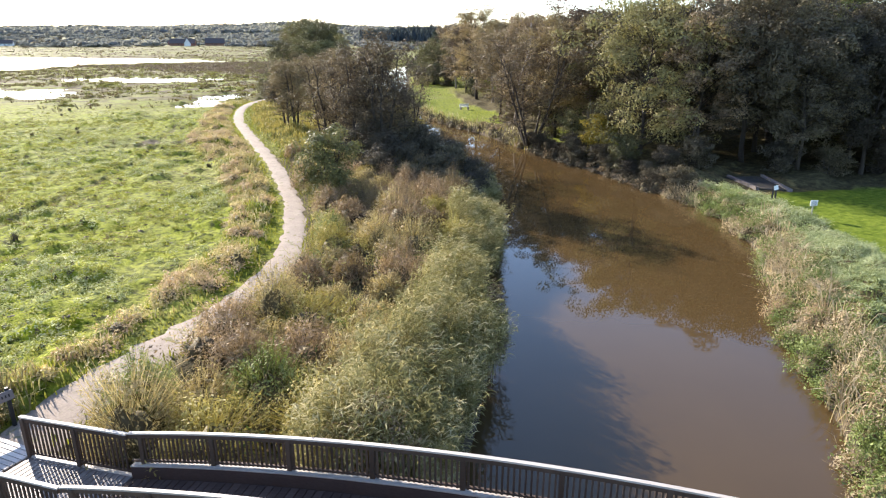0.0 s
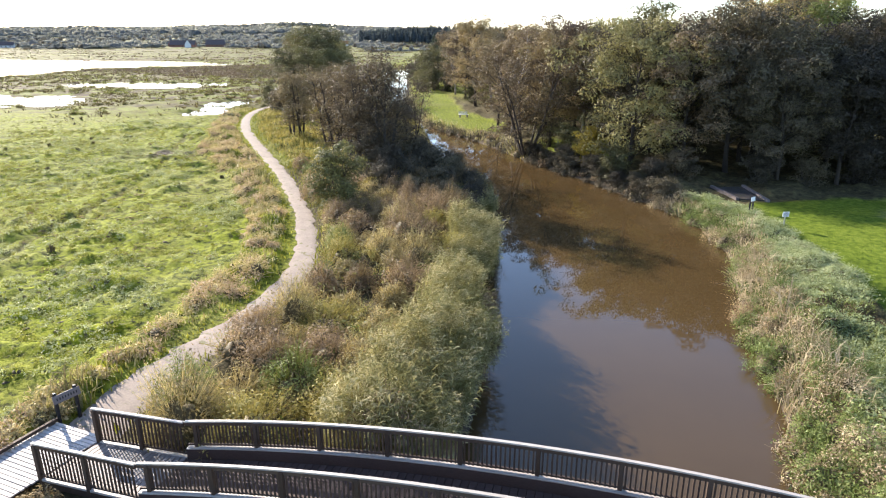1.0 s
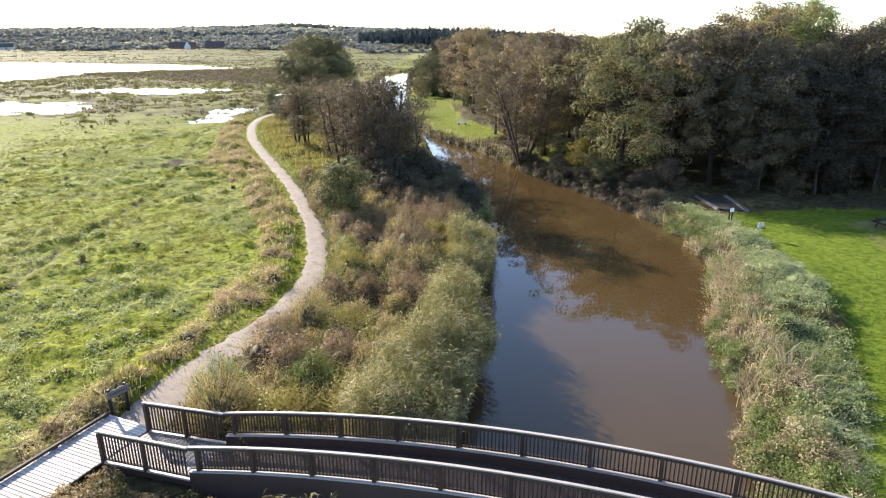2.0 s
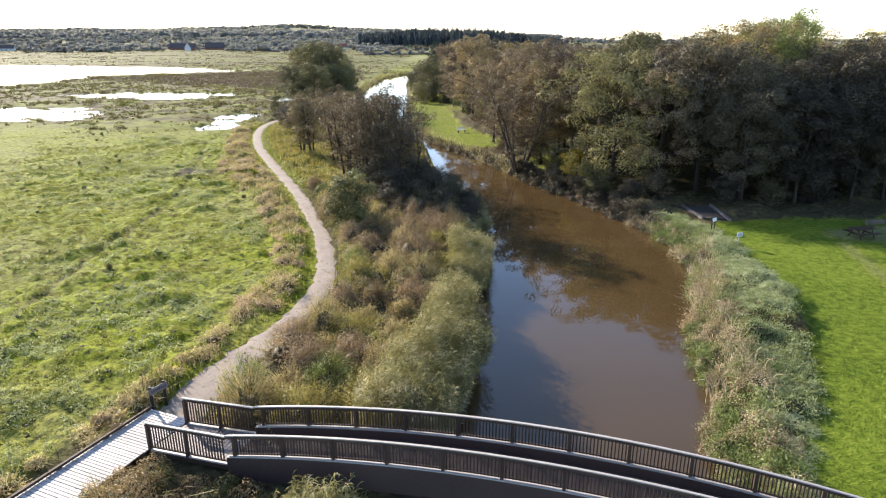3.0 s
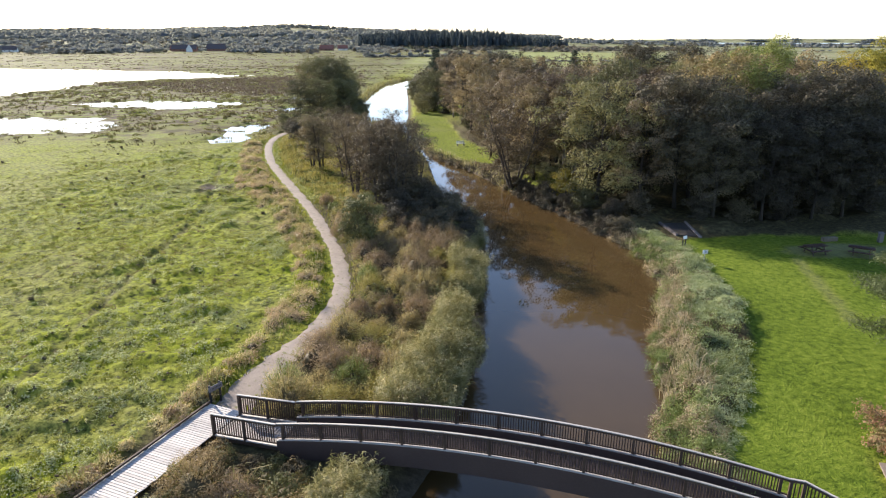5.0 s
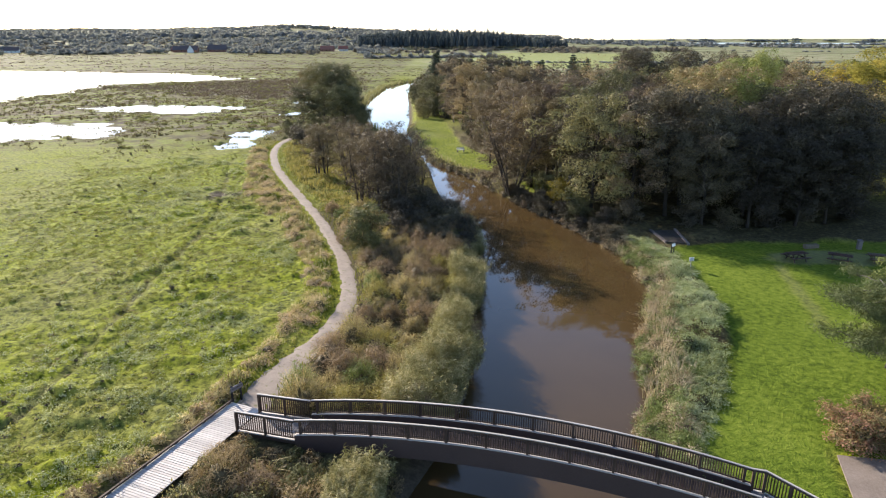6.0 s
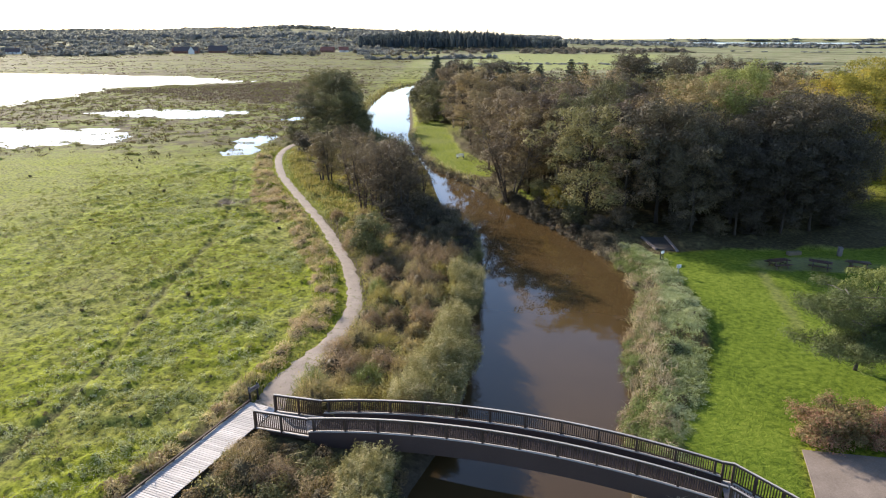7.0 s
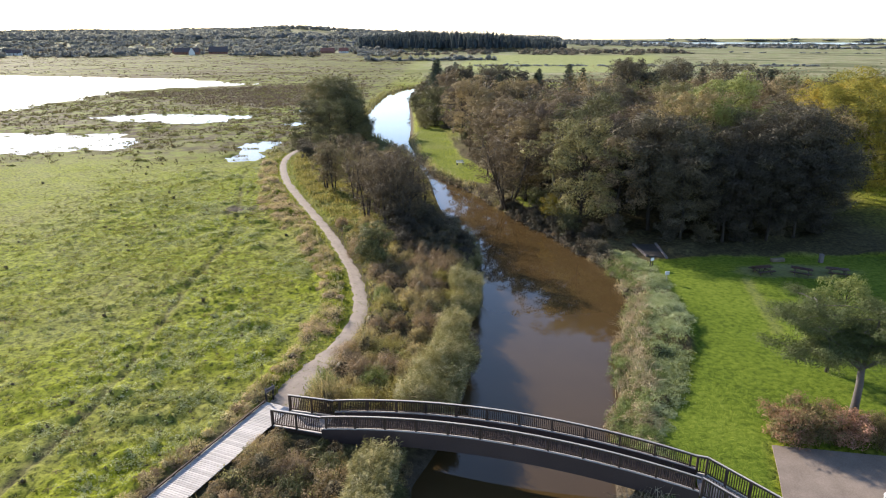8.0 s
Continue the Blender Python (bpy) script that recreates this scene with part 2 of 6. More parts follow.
M_HAY = leafy("bleached_hay", [(0.1, (0.20, 0.158, 0.075)), (0.5, (0.49, 0.395, 0.185)), (0.9, (0.72, 0.60, 0.36))], 0.32, patch=0.8)
M_RUSSET = leafy("russet_herbs", [(0.1, (0.15, 0.108, 0.07)), (0.5, (0.37, 0.265, 0.158)), (0.9, (0.58, 0.44, 0.275))], 0.3, patch=0.6)
M_SEDGE = leafy("marsh_sedge", [(0.25, (0.085, 0.066, 0.036)), (0.5, (0.15, 0.132, 0.05)), (0.75, (0.19, 0.21, 0.05))], 0.4, patch=9.0)
M_PEAT = leafy("blackened_sedge", [(0.1, (0.065, 0.048, 0.042)), (0.5, (0.11, 0.083, 0.068)), (0.9, (0.16, 0.13, 0.09))], 0.35, patch=6.0)
# shade inside the heaps is put into this dark stem colour
M_THATCH = leafy("matted_stems_shaded", [(0.1, (0.05, 0.038, 0.022)), (0.5, (0.10, 0.08, 0.042)), (0.9, (0.17, 0.14, 0.072))], 0.1, patch=0.5)
M_NETTLE = leafy("bank_herbs", [(0.1, (0.075, 0.105, 0.03)), (0.5, (0.155, 0.20, 0.06)), (0.9, (0.30, 0.345, 0.15))], 0.35, patch=0.8)


def water(name, deep, rough, wave, size):
    m, nt, bsdf = material(name, rough, 0.5)
    bsdf.inputs["IOR"].default_value = 1.4
    n = noise_node(nt, world_place(nt), 0.15, 3.0)
    nt.links.new(ramp(nt, n, [(0.3, tuple(0.85 * c for c in deep)), (0.7, deep)]), bsdf.inputs["Base Color"])
    bump(nt, bsdf, noise_node(nt, world_place(nt), size, 3.0, 0.5), wave, 0.02)
    return m


M_RIVER = water("brown_river_water", (0.071, 0.0455, 0.0185), 0.02, 0.02, 0.9)
M_POND = water("flood_water", (0.10, 0.09, 0.06), 0.06, 0.15, 1.5)
M_SEA = water("sea_water", (0.05, 0.07, 0.09), 0.15, 0.3, 0.05)


def gravel(name, dark, light, green=0.0):
    m, nt, bsdf = material(name, 0.9, 0.2)
    w = world_place(nt)
    fine, wide = noise_node(nt, w, 14.0, 4.0), noise_node(nt, w, 0.7, 3.0)
    v = calc(nt, "ADD", calc(nt, "MULTIPLY", fine, 0.5), calc(nt, "MULTIPLY", wide, 0.5))
    col = ramp(nt, v, [(0.3, dark), (0.7, light)])
    if green:
        col = mix(nt, ramp(nt, noise_node(nt, w, 2.2, 4.0), [(0.58, (0, 0, 0)), (0.66, (green, green, green))]), col, (0.12, 0.13, 0.04))
    nt.links.new(col, bsdf.inputs["Base Color"])
    bump(nt, bsdf, fine, 0.5, 0.015)
    return m


M_PATH = gravel("trodden_gravel", (0.188, 0.152, 0.122), (0.338, 0.282, 0.23), 0.7)
M_PAVE = gravel("pale_gravel", (0.15, 0.118, 0.092), (0.27, 0.218, 0.175))
# landing gravel: the tree shade over it is put into this dark colour
M_TRACK = gravel("grey_dirt_shaded", (0.035, 0.03, 0.026), (0.08, 0.07, 0.06), 0.5)
M_SOIL = gravel("bare_soil", (0.11, 0.085, 0.06), (0.22, 0.18, 0.13), 0.8)


def plain(name, colour, rough=0.6, spec=0.3, metal=0.0, vary=0.15):
    m, nt, bsdf = material(name, rough, spec, metal)
    w = world_place(nt)
    n = noise_node(nt, w, 1.5, 4.0)
    nt.links.new(ramp(nt, n, [(0.3, tuple(c * (1 - vary) for c in colour)), (0.7, tuple(min(1, c * (1 + vary)) for c in colour))]), bsdf.inputs["Base Color"])
    return m


M_WHITE = plain("white_paint", (0.75, 0.75, 0.74))
M_BLACK = plain("black_paint", (0.02, 0.02, 0.022))
M_PANEL = plain("printed_panel", (0.35, 0.36, 0.36))
M_INK = plain("dark_print", (0.05, 0.06, 0.12))
M_STEEL = plain("galvanised_steel", (0.45, 0.46, 0.47), 0.4, 0.5, 0.9)
M_ROOF = plain("dark_roof", (0.10, 0.078, 0.075))
M_REDROOF = plain("red_roof", (0.24, 0.10, 0.07))
M_WALL = plain("whitewash", (0.7, 0.69, 0.66))
M_BRICK = plain("red_brick", (0.26, 0.12, 0.08))
M_GLASS = plain("window_glass", (0.03, 0.035, 0.04), 0.1, 0.6)
M_CONCRETE = plain("concrete", (0.35, 0.34, 0.33), 0.85)


# ---- plan ----
WATER = -0.95
LEFT_BANK = [(-2.6, -60), (-2.6, 0), (-2.2, 7.4), (0.2, 13), (1.1, 17), (1.7, 22), (1.9, 30), (2.4, 37), (2.9, 44), (3.0, 50), (2.0, 56), (0.0, 64), (-1.3, 75),
             (-2.4, 88), (-5, 104), (-8.5, 120), (-14, 133), (-19, 145), (-23, 165), (-25, 190), (-26, 230), (-25, 270), (-20, 302), (-8, 326), (30, 356), (120, 380)]
RIGHT_BANK = [(9.3, -60), (9.2, 0), (9.2, 6.4), (10.8, 12.8), (12.2, 17), (13.4, 22), (15.5, 28), (17.4, 33), (18.3, 39), (17.6, 44), (15, 51), (12.8, 57),
              (8.8, 67), (4.4, 79.7), (-2, 93.5), (-5.5, 111), (-8.3, 133), (-8.8, 155), (-10.5, 190), (-13.5, 238), (-13, 290), (-6, 312), (30, 338), (120, 362)]
RIVER = LEFT_BANK + RIGHT_BANK[::-1]
PATH_LINE = [(-10.9, 13.2), (-10.75, 16.2), (-9.6, 20), (-8.25, 24.1), (-7.75, 28), (-7.9, 31.5), (-9.3, 38.3), (-11.6, 45.5), (-14.7, 54.3), (-20, 67), (-27, 84.6), (-31.2, 100.2), (-32.2, 111), (-31.0, 118), (-27, 124)]
# edge of the rough strip towards the meadow
HEDGE_LINE = [(-24.2, -12), (-17.0, 5.4), (-14.9, 10.5), (-13.4, 16.3), (-11.8, 22.2), (-11.2, 31.0), (-12.8, 38.3), (-18.6, 51.9), (-26.0, 65.6), (-33.0, 89.4), (-37.0, 112)]
# lawn ends near y 44; the wood's shade is put into darker rough ground
LAWN = [(11.6, 4), (12.6, 11), (15.4, 14.2), (19.3, 22.0), (21.2, 28.3), (22.0, 36.5), (21.3, 42.5), (24.3, 43.2), (28, 44), (60, 44.5), (75, 60), (90, 40), (90, -30), (11.6, -30)]
PAVED = [(19.3, 9.8), (18.3, 7.0), (17.2, 4.2), (14.6, 1.2), (13.0, -6), (60, -6), (60, 8), (26, 8.6)]
SPIT = [(-6.6, 133), (-5.2, 112), (-3.6, 100), (0.0, 91.0), (3.9, 85.0), (7.4, 82.0), (9.0, 88), (6.0, 100), (3.4, 108), (1.8, 128), (-0.5, 152), (-5, 156)]
GLADE = [(10.5, 73), (11.5, 67), (15.5, 61.5), (19, 62), (17, 68), (13, 76)]
PONDS = [
    [(-330, 190), (-154, 203), (-150, 234), (-153, 285), (-125, 318), (-104, 332), (-168, 382), (-300, 420), (-700, 440), (-700, 180)],
    [(-112, 181), (-100, 190), (-61, 185), (-66, 170), (-74, 164), (-101, 173)],
    [(-170, 118), (-95, 113.5), (-72, 121), (-76, 134), (-84, 143), (-115, 144), (-170, 150)],
    [(-46.4, 116.8), (-45.6, 127), (-39.5, 131), (-37.6, 121), (-38.2, 113.5), (-38.6, 106.4), (-41.8, 107)],
    [(-47.5, 160), (-42, 170), (-39, 166), (-42, 158)],
    [(-50, 196), (-40, 214), (-35, 210), (-43, 195)],
]
POND_LEVEL = -0.34
CROP = [(10, 440), (150, 452), (300, 880), (60, 900), (20, 640)]
TRACK = [(-24.4, -8), (-24.4, 6.2), (-23.7, 11.7), (-23.6, 18.7), (-24.8, 28.7), (-25.6, 36.8), (-26.0, 47.6), (-27.2, 57.0), (-31.4, 72.5), (-35.9, 89.5), (-38, 104)]
HOLLOW = (-29.1, 65.4)


def field(x, y):
    """Height of the ground, and what covers it: lawn, rough, marsh, soil, crop."""
    x, y = np.asarray(x, float), np.asarray(y, float)
    river = outside(RIVER, x, y)
    hedge_x = np.interp(y, [p[1] for p in HEDGE_LINE], [p[0] for p in HEDGE_LINE])
    left = x < np.interp(y, [p[1] for p in LEFT_BANK], [p[0] for p in LEFT_BANK]) + 1
    meadow = smooth(0.8, -0.8, x - hedge_x + 1.2 * (fbm(x, y, 2.0) - 0.5)) * left
    near = smooth(420, 120, np.hypot(x, y))
    marsh = smooth(88, 118, y - 0.14 * x + 30 * (fbm(x, y, 18.0) - 0.5) - 12) * left * smooth(1120, 1020, y) * smooth(-20, -34, x)
    lawn = smooth(0.6, -0.6, outside(LAWN, x, y) + 0.8 * (fbm(x, y, 1.3) - 0.5))
    spit = smooth(0.5, -0.5, np.minimum(outside(SPIT, x, y), outside(GLADE, x, y)))
    # bend and glade mix in brighter meadow green, backlit glow put into the colour
    lawn = np.maximum(lawn, 0.4 * spit)
    walked = off_line(PATH_LINE, x, y)
    rough = np.clip(1 - meadow - lawn - spit, 0, 1) * smooth(160, 110, y) * smooth(70, 50, x) + smooth(1350, 1500, y) * smooth(500, 300, x) + smooth(1010, 1060, y) * smooth(260, 200, np.abs(x - 30))
    rough = np.clip(rough + smooth(4150, 4300, np.hypot(x, y)), 0, 1)
    path_at = np.interp(y, [p[1] for p in PATH_LINE], [p[0] for p in PATH_LINE])
    verge = smooth(0.2, 0.7, path_at - x) * (y > 13) * (y < 112)
    z = 0.28 * (fbm(x, y, 14.0) - 0.5)
    # tussocks and hummocks
    tuss = np.maximum(0, fbm(x, y, 1.0, 1) - 0.5) * 0.55 + np.maximum(0, fbm(x, y + 7, 1.9, 2) - 0.5) * 0.5 + np.maximum(0, fbm(x + 40, y, 3.2, 2) - 0.5) * 0.2
    tuft = smooth(26, 6, hedge_x - x) * smooth(0.36, 0.52, fbm(x + 11, y, 11.0, 2))
    z = z + near * meadow * tuss * (0.32 + 0.5 * fbm(x, y - 70, 16.0) + 0.7 * tuft) - 0.12 * meadow
    z = z + near * rough * (1.5 * np.maximum(0, fbm(x, y, 2.2, 3) - 0.38)) * smooth(0.9, 2.0, walked)
    z = z * smooth(0.4, 2.0, walked) - 0.0
    planked = np.minimum(off_line([(-11.2, 14.2), (-21.2, -9.8)], x, y), off_line([(-10.6, 12.5), (-7.1, 11.4)], x, y))
    z = z * smooth(1.1, 2.6, planked)
    z = z * (1 - lawn) + lawn * (0.25 * (fbm(x, y, 9.0) - 0.5))
    z = z - 0.12 * marsh + marsh * near * 0.2 * (fbm(x, y, 2.5) - 0.4)
    rut = np.minimum(off_line(TRACK, x, y), np.abs(off_line(TRACK, x, y) - 1.5) + 0.22)
    z = z - 0.2 * meadow * smooth(0.4, 0.1, rut) * smooth(100, 85, y)
    soil = smooth(2.6, 1.5, np.hypot((x - HOLLOW[0]) / 1.15, (y - HOLLOW[1]) / 1.3) + 1.6 * (fbm(x, y, 1.2) - 0.5))
    soil = np.maximum(soil, 0.55 * meadow * smooth(0.55, 0.15, off_line(TRACK, x, y)) * smooth(100, 85, y) * smooth(0.2, 0.5, fbm(x, y, 4.0, 2)))
    # standing water in the marsh
    for pond in PONDS:
        wide = max(p[1] for p in pond) - min(p[1] for p in pond)
        d = outside(pond, x, y) + np.minimum(np.clip(0.04 * y, 1, 8), 0.12 * wide) * (fbm(x, y, 5.0) - 0.5) * 2.6
        wet = smooth(2.5, -2.0, d)
        z = z * (1 - wet) + wet * (-0.75 + 0.35 * np.maximum(0, fbm(x, y, 2.2) - 0.42))
    # paved corner and gravel of the path lie level
    paved = np.maximum(smooth(0.8, -0.2, outside(PAVED, x, y)), smooth(0.9, 0.1, outside([(22.0, 48.6), (22.6, 44.6), (24.6, 44.0), (24.9, 48.8)], x, y)))
    z = z * (1 - paved) - 0.05 * paved
    # hills and coast far away
    r = np.hypot(x, y)
    hill = smooth(1000, 1900, y + 0.10 * x) * smooth(700, -500, x) * 30 + smooth(700, 1500, y) * smooth(900, 200, x) * 8
    hill = hill * (0.6 + 0.8 * fbm(x, y, 420.0, 2)) + 9 * smooth(1300, 2600, r) * (fbm(x, y, 900.0, 2) - 0.2)
    coast = smooth(2150, 2300, y) * smooth(350, 700, x) * smooth(4500, 4350, r)
    z = z + hill * (1 - coast) - 3 * coast + 14 * smooth(4300, 4800, r)
    # the river bed and its banks
    z = np.where(river < 2.2, np.minimum(z, 0.1) * smooth(0.3, 1.9, river) + (1 - smooth(0.3, 1.9, river)) * (WATER + 0.06 + np.minimum(river, 0.3) * 0.5), z)
    z = np.where(river < 0, np.maximum(WATER - 1.6, WATER + 0.06 + river * 0.9), z)
    crop = smooth(300, 420, y) * np.maximum(smooth(-60, 20, x), smooth(960, 1020, y))
    # trodden earth round the picnic tables, and a worn way to them
    worn = 0.8 * smooth(1.15, 0.75, np.hypot((x - 36.6) / 6.4, (y - 39.5) / 2.3) + 0.5 * (fbm(x, y, 1.5) - 0.5))
    worn = np.maximum(worn, 0.6 * smooth(1.0, 0.2, off_line([(30.4, 37.4), (29.3, 33.0), (28.2, 28.0), (27.4, 25.2)], x, y) + 0.6 * (fbm(x, y, 1.0) - 0.5)))
    lawn = lawn * (1 - worn)
    crop = np.maximum(crop, worn)
    mud = smooth(1.4, 0.3, river)
    return z, lawn * (1 - paved), rough * (1 - 0.9 * verge) * (1 - 0.75 * smooth(54, 62, y) * left * smooth(125, 110, y)), marsh, np.maximum(soil, mud), crop, meadow


def height(x, y):
    return field(np.array([x]), np.array([y]))[0][0]


def steps(lo, a, b, hi, step, low, high):
    """Grid lines: even from a to b, then ever wider out to lo and hi."""
    mid = list(np.arange(a, b + 1e-6, step))
    out, d = [], step
    v = a
    while v > lo:
        d *= low
        v -= d
        out.append(max(v, lo))
    up, d, v = [], step, mid[-1]
    while v < hi:
        d *= high
        v += d
        up.append(min(v, hi))
    return np.array(out[::-1] + mid + up)


# ---- ground material ----
def ground_material():
    m, nt, bsdf = material("grassland", 0.92, 0.08)
    w = world_place(nt)
    zone = nt.nodes.new("ShaderNodeVertexColor")
    zone.layer_name = "cover"
    zone2 = nt.nodes.new("ShaderNodeVertexColor")
    zone2.layer_name = "cover_more"
    s1, s2 = nt.nodes.new("ShaderNodeSeparateColor"), nt.nodes.new("ShaderNodeSeparateColor")
    nt.links.new(zone.outputs[0], s1.inputs[0])
    nt.links.new(zone2.outputs[0], s2.inputs[0])
    fine, mid, wide = noise_node(nt, w, 9.0, 5.0), noise_node(nt, w, 2.4, 5.0), noise_node(nt, w, 0.13, 4.0)
    huge = noise_node(nt, w, 0.012, 4.0)
    grain = calc(nt, "ADD", calc(nt, "MULTIPLY", fine, 0.3), calc(nt, "MULTIPLY", mid, 0.7))
    green = ramp(nt, grain, [(0.40, (0.040, 0.050, 0.003)), (0.47, (0.138, 0.163, 0.007)), (0.58, (0.245, 0.272, 0.012))])
    pale = ramp(nt, grain, [(0.40, (0.045, 0.05, 0.010)), (0.47, (0.14, 0.152, 0.028)), (0.58, (0.255, 0.262, 0.048))])
    meadow = mix(nt, ramp(nt, wide, [(0.46, (0, 0, 0)), (0.62, (0.9, 0.9, 0.9))]), green, pale)
    worn = noise_node(nt, coords(nt, "Object", (1.0, 0.7, 1.0)), 0.075, 4.0)
    dull = ramp(nt, grain, [(0.40, (0.055, 0.05, 0.016)), (0.47, (0.135, 0.128, 0.034)), (0.58, (0.235, 0.215, 0.07))])
    meadow = mix(nt, ramp(nt, worn, [(0.50, (0, 0, 0)), (0.62, (0.45, 0.45, 0.45))]), meadow, dull)
    lawn = ramp(nt, calc(nt, "ADD", calc(nt, "MULTIPLY", grain, 0.7), calc(nt, "MULTIPLY", wide, 0.3)), [(0.41, (0.055, 0.085, 0.007)), (0.5, (0.098, 0.14, 0.012)), (0.59, (0.148, 0.188, 0.022))])
    rough = ramp(nt, grain, [(0.34, (0.035, 0.028, 0.016)), (0.5, (0.075, 0.062, 0.03)), (0.66, (0.13, 0.115, 0.05))])
    broad = noise_node(nt, w, 0.33, 4.0)
    marsh = ramp(nt, calc(nt, "ADD", calc(nt, "MULTIPLY", broad, 0.5), calc(nt, "MULTIPLY", wide, 0.5)), [(0.42, (0.055, 0.042, 0.022)), (0.48, (0.10, 0.09, 0.032)), (0.54, (0.14, 0.165, 0.025))])
    band = noise_node(nt, coords(nt, "Object", (0.007, 0.03, 1.0)), 1.0, 4.0)
    dun = ramp(nt, broad, [(0.4, (0.055, 0.043, 0.024)), (0.6, (0.12, 0.10, 0.046))])
    marsh = mix(nt, ramp(nt, band, [(0.49, (0, 0, 0)), (0.60, (0.8, 0.8, 0.8))]), marsh, dun)
    soil = ramp(nt, grain, [(0.3, (0.04, 0.031, 0.021)), (0.7, (0.13, 0.105, 0.074))])
    far = ramp(nt, huge, [(0.40, (0.11, 0.115, 0.05)), (0.46, (0.17, 0.17, 0.08)), (0.52, (0.26, 0.24, 0.14)), (0.57, (0.16, 0.185, 0.07)), (0.63, (0.21, 0.215, 0.11))])
    crop_green = ramp(nt, wide, [(0.35, (0.20, 0.22, 0.07)), (0.65, (0.27, 0.285, 0.105))])
    col = meadow
    for f, c in ((s1.outputs[2], marsh), (s1.outputs[1], rough), (s2.outputs[1], far), (s2.outputs[2], crop_green), (s1.outputs[0], lawn), (s2.outputs[0], soil)):
        col = mix(nt, f, col, c)
    nt.links.new(col, bsdf.inputs["Base Color"])
    bump(nt, bsdf, calc(nt, "ADD", calc(nt, "MULTIPLY", fine, 0.8), mid), 0.7, 0.16)
    return m


M_GROUND = ground_material()
gx = steps(-4900, -46, 30, 4900, 0.33, 1.045, 1.06)
gy = steps(-4900, -6, 72, 4900, 0.33, 1.12, 1.026)
X, Y = np.meshgrid(gx, gy)
Z, lawn_, rough_, marsh_, soil_, crop_, meadow_ = field(X.ravel(), Y.ravel())
nx, ny = len(gx), len(gy)
q = (np.arange(ny - 1)[:, None] * nx + np.arange(nx - 1)[None, :]).ravel()
ground_mesh = array_mesh("ground", np.stack([X.ravel(), Y.ravel(), Z], 1), np.stack([q, q + 1, q + nx + 1, q + nx], 1), M_GROUND, True)
for layer, values in (("cover", (lawn_, rough_, marsh_)), ("cover_more", (soil_, crop_, smooth(4, -4, outside(CROP, X.ravel(), Y.ravel()))))):
    attr = ground_mesh.color_attributes.new(layer, "FLOAT_COLOR", "POINT")
    attr.data.foreach_set("color", np.stack([*values, np.ones_like(Z)], 1).astype(np.float32).ravel())
ground = tagged(new("ground", ground_mesh), "tussocky green meadow, mown lawn and rough banks", "ground", kind="structure")


def sheet(name, outline, z, material, label, category):
    """A flat sheet of water."""
    me = mesh_of(name, [(x, y, z) for x, y in outline], [tuple(range(len(outline)))], material)
    return tagged(new(name, me), label, category, kind="structure")


def water_strip(name, lefts, rights, z, material, label):
    n = len(lefts)
    verts = [(x - 3, y, z) for x, y in lefts] + [(x + 3, y, z) for x, y in rights]
    me = mesh_of(name, verts, [(k, n + k, n + k + 1, k + 1) for k in range(n - 1)], material)
    return tagged(new(name, me), label, "river", kind="structure")


even = np.linspace(0, 1, 90)


def resample(line):
    d = np.r_[0, np.cumsum([math.dist(a, b) for a, b in zip(line, line[1:])])]
    return [(np.interp(t * d[-1], d, [p[0] for p in line]), np.interp(t * d[-1], d, [p[1] for p in line])) for t in even]


water_strip("water_river", resample(LEFT_BANK), resample(RIGHT_BANK), WATER, M_RIVER, "calm brown river water reflecting trees and sky")
for pond in PONDS:
    cx, cy = sum(p[0] for p in pond) / len(pond), sum(p[1] for p in pond) / len(pond)
    wider = 1.15 if abs(cx) > 60 else 1.5
    grown = [(cx + (x - cx) * wider, cy + (y - cy) * wider) for x, y in pond]
    sheet("water_pond", grown, POND_LEVEL, M_POND, "shallow flood water glaring white in the marsh", "pond")
sheet("water_sea", [(200, 2050), (4900, 2000), (4900, 4700), (200, 4700)], -1.0, M_SEA, "strip of pale sea near the horizon", "sea")


def ribbon(name, line, widths, material, label, lift=0.03, wander=0.12):
    """A worn strip that follows the ground, its edges uneven."""
    pts = spline([(x, y, 0) for x, y in line], 0.5)
    verts, faces, cols = [], [], 7
    n = len(pts)
    for i, p in enumerate(pts):
        way = (pts[min(i + 1, n - 1)] - pts[max(i - 1, 0)]).normalized()
        side = Vector((way.y, -way.x, 0))
        w = np.interp(p.y, [a for a, b in widths], [b for a, b in widths]) / 2
        for k in range(cols):
            u = -1 + 2 * k / (cols - 1)
            e = w * u + (wander * (2 * vnoise(np.array(p.y * 1.7 + 40 * (k > 3)), np.array(3.0)) - 1) if k in (0, cols - 1) else 0)
            at = p + side * e
            verts.append((at.x, at.y, 0.0))
    a = np.array(verts)
    a[:, 2] = field(a[:, 0], a[:, 1])[0] + lift
    edge = np.arange(len(a)) % cols
    a[(edge == 0) | (edge == cols - 1), 2] -= 0.06
    for i in range(n - 1):
        for k in range(cols - 1):
            faces.append((i * cols + k, i * cols + k + 1, (i + 1) * cols + k + 1, (i + 1) * cols + k))
    return tagged(new(name, mesh_of(name, a, faces, material, flat=False)), label, "path", kind="structure")


ribbon("footpath", PATH_LINE, [(13, 2.1), (18, 2.0), (25, 1.5), (40, 1.25), (120, 1.35)], M_PATH, "winding trodden gravel footpath between grass verges", 0.05, 0.22)


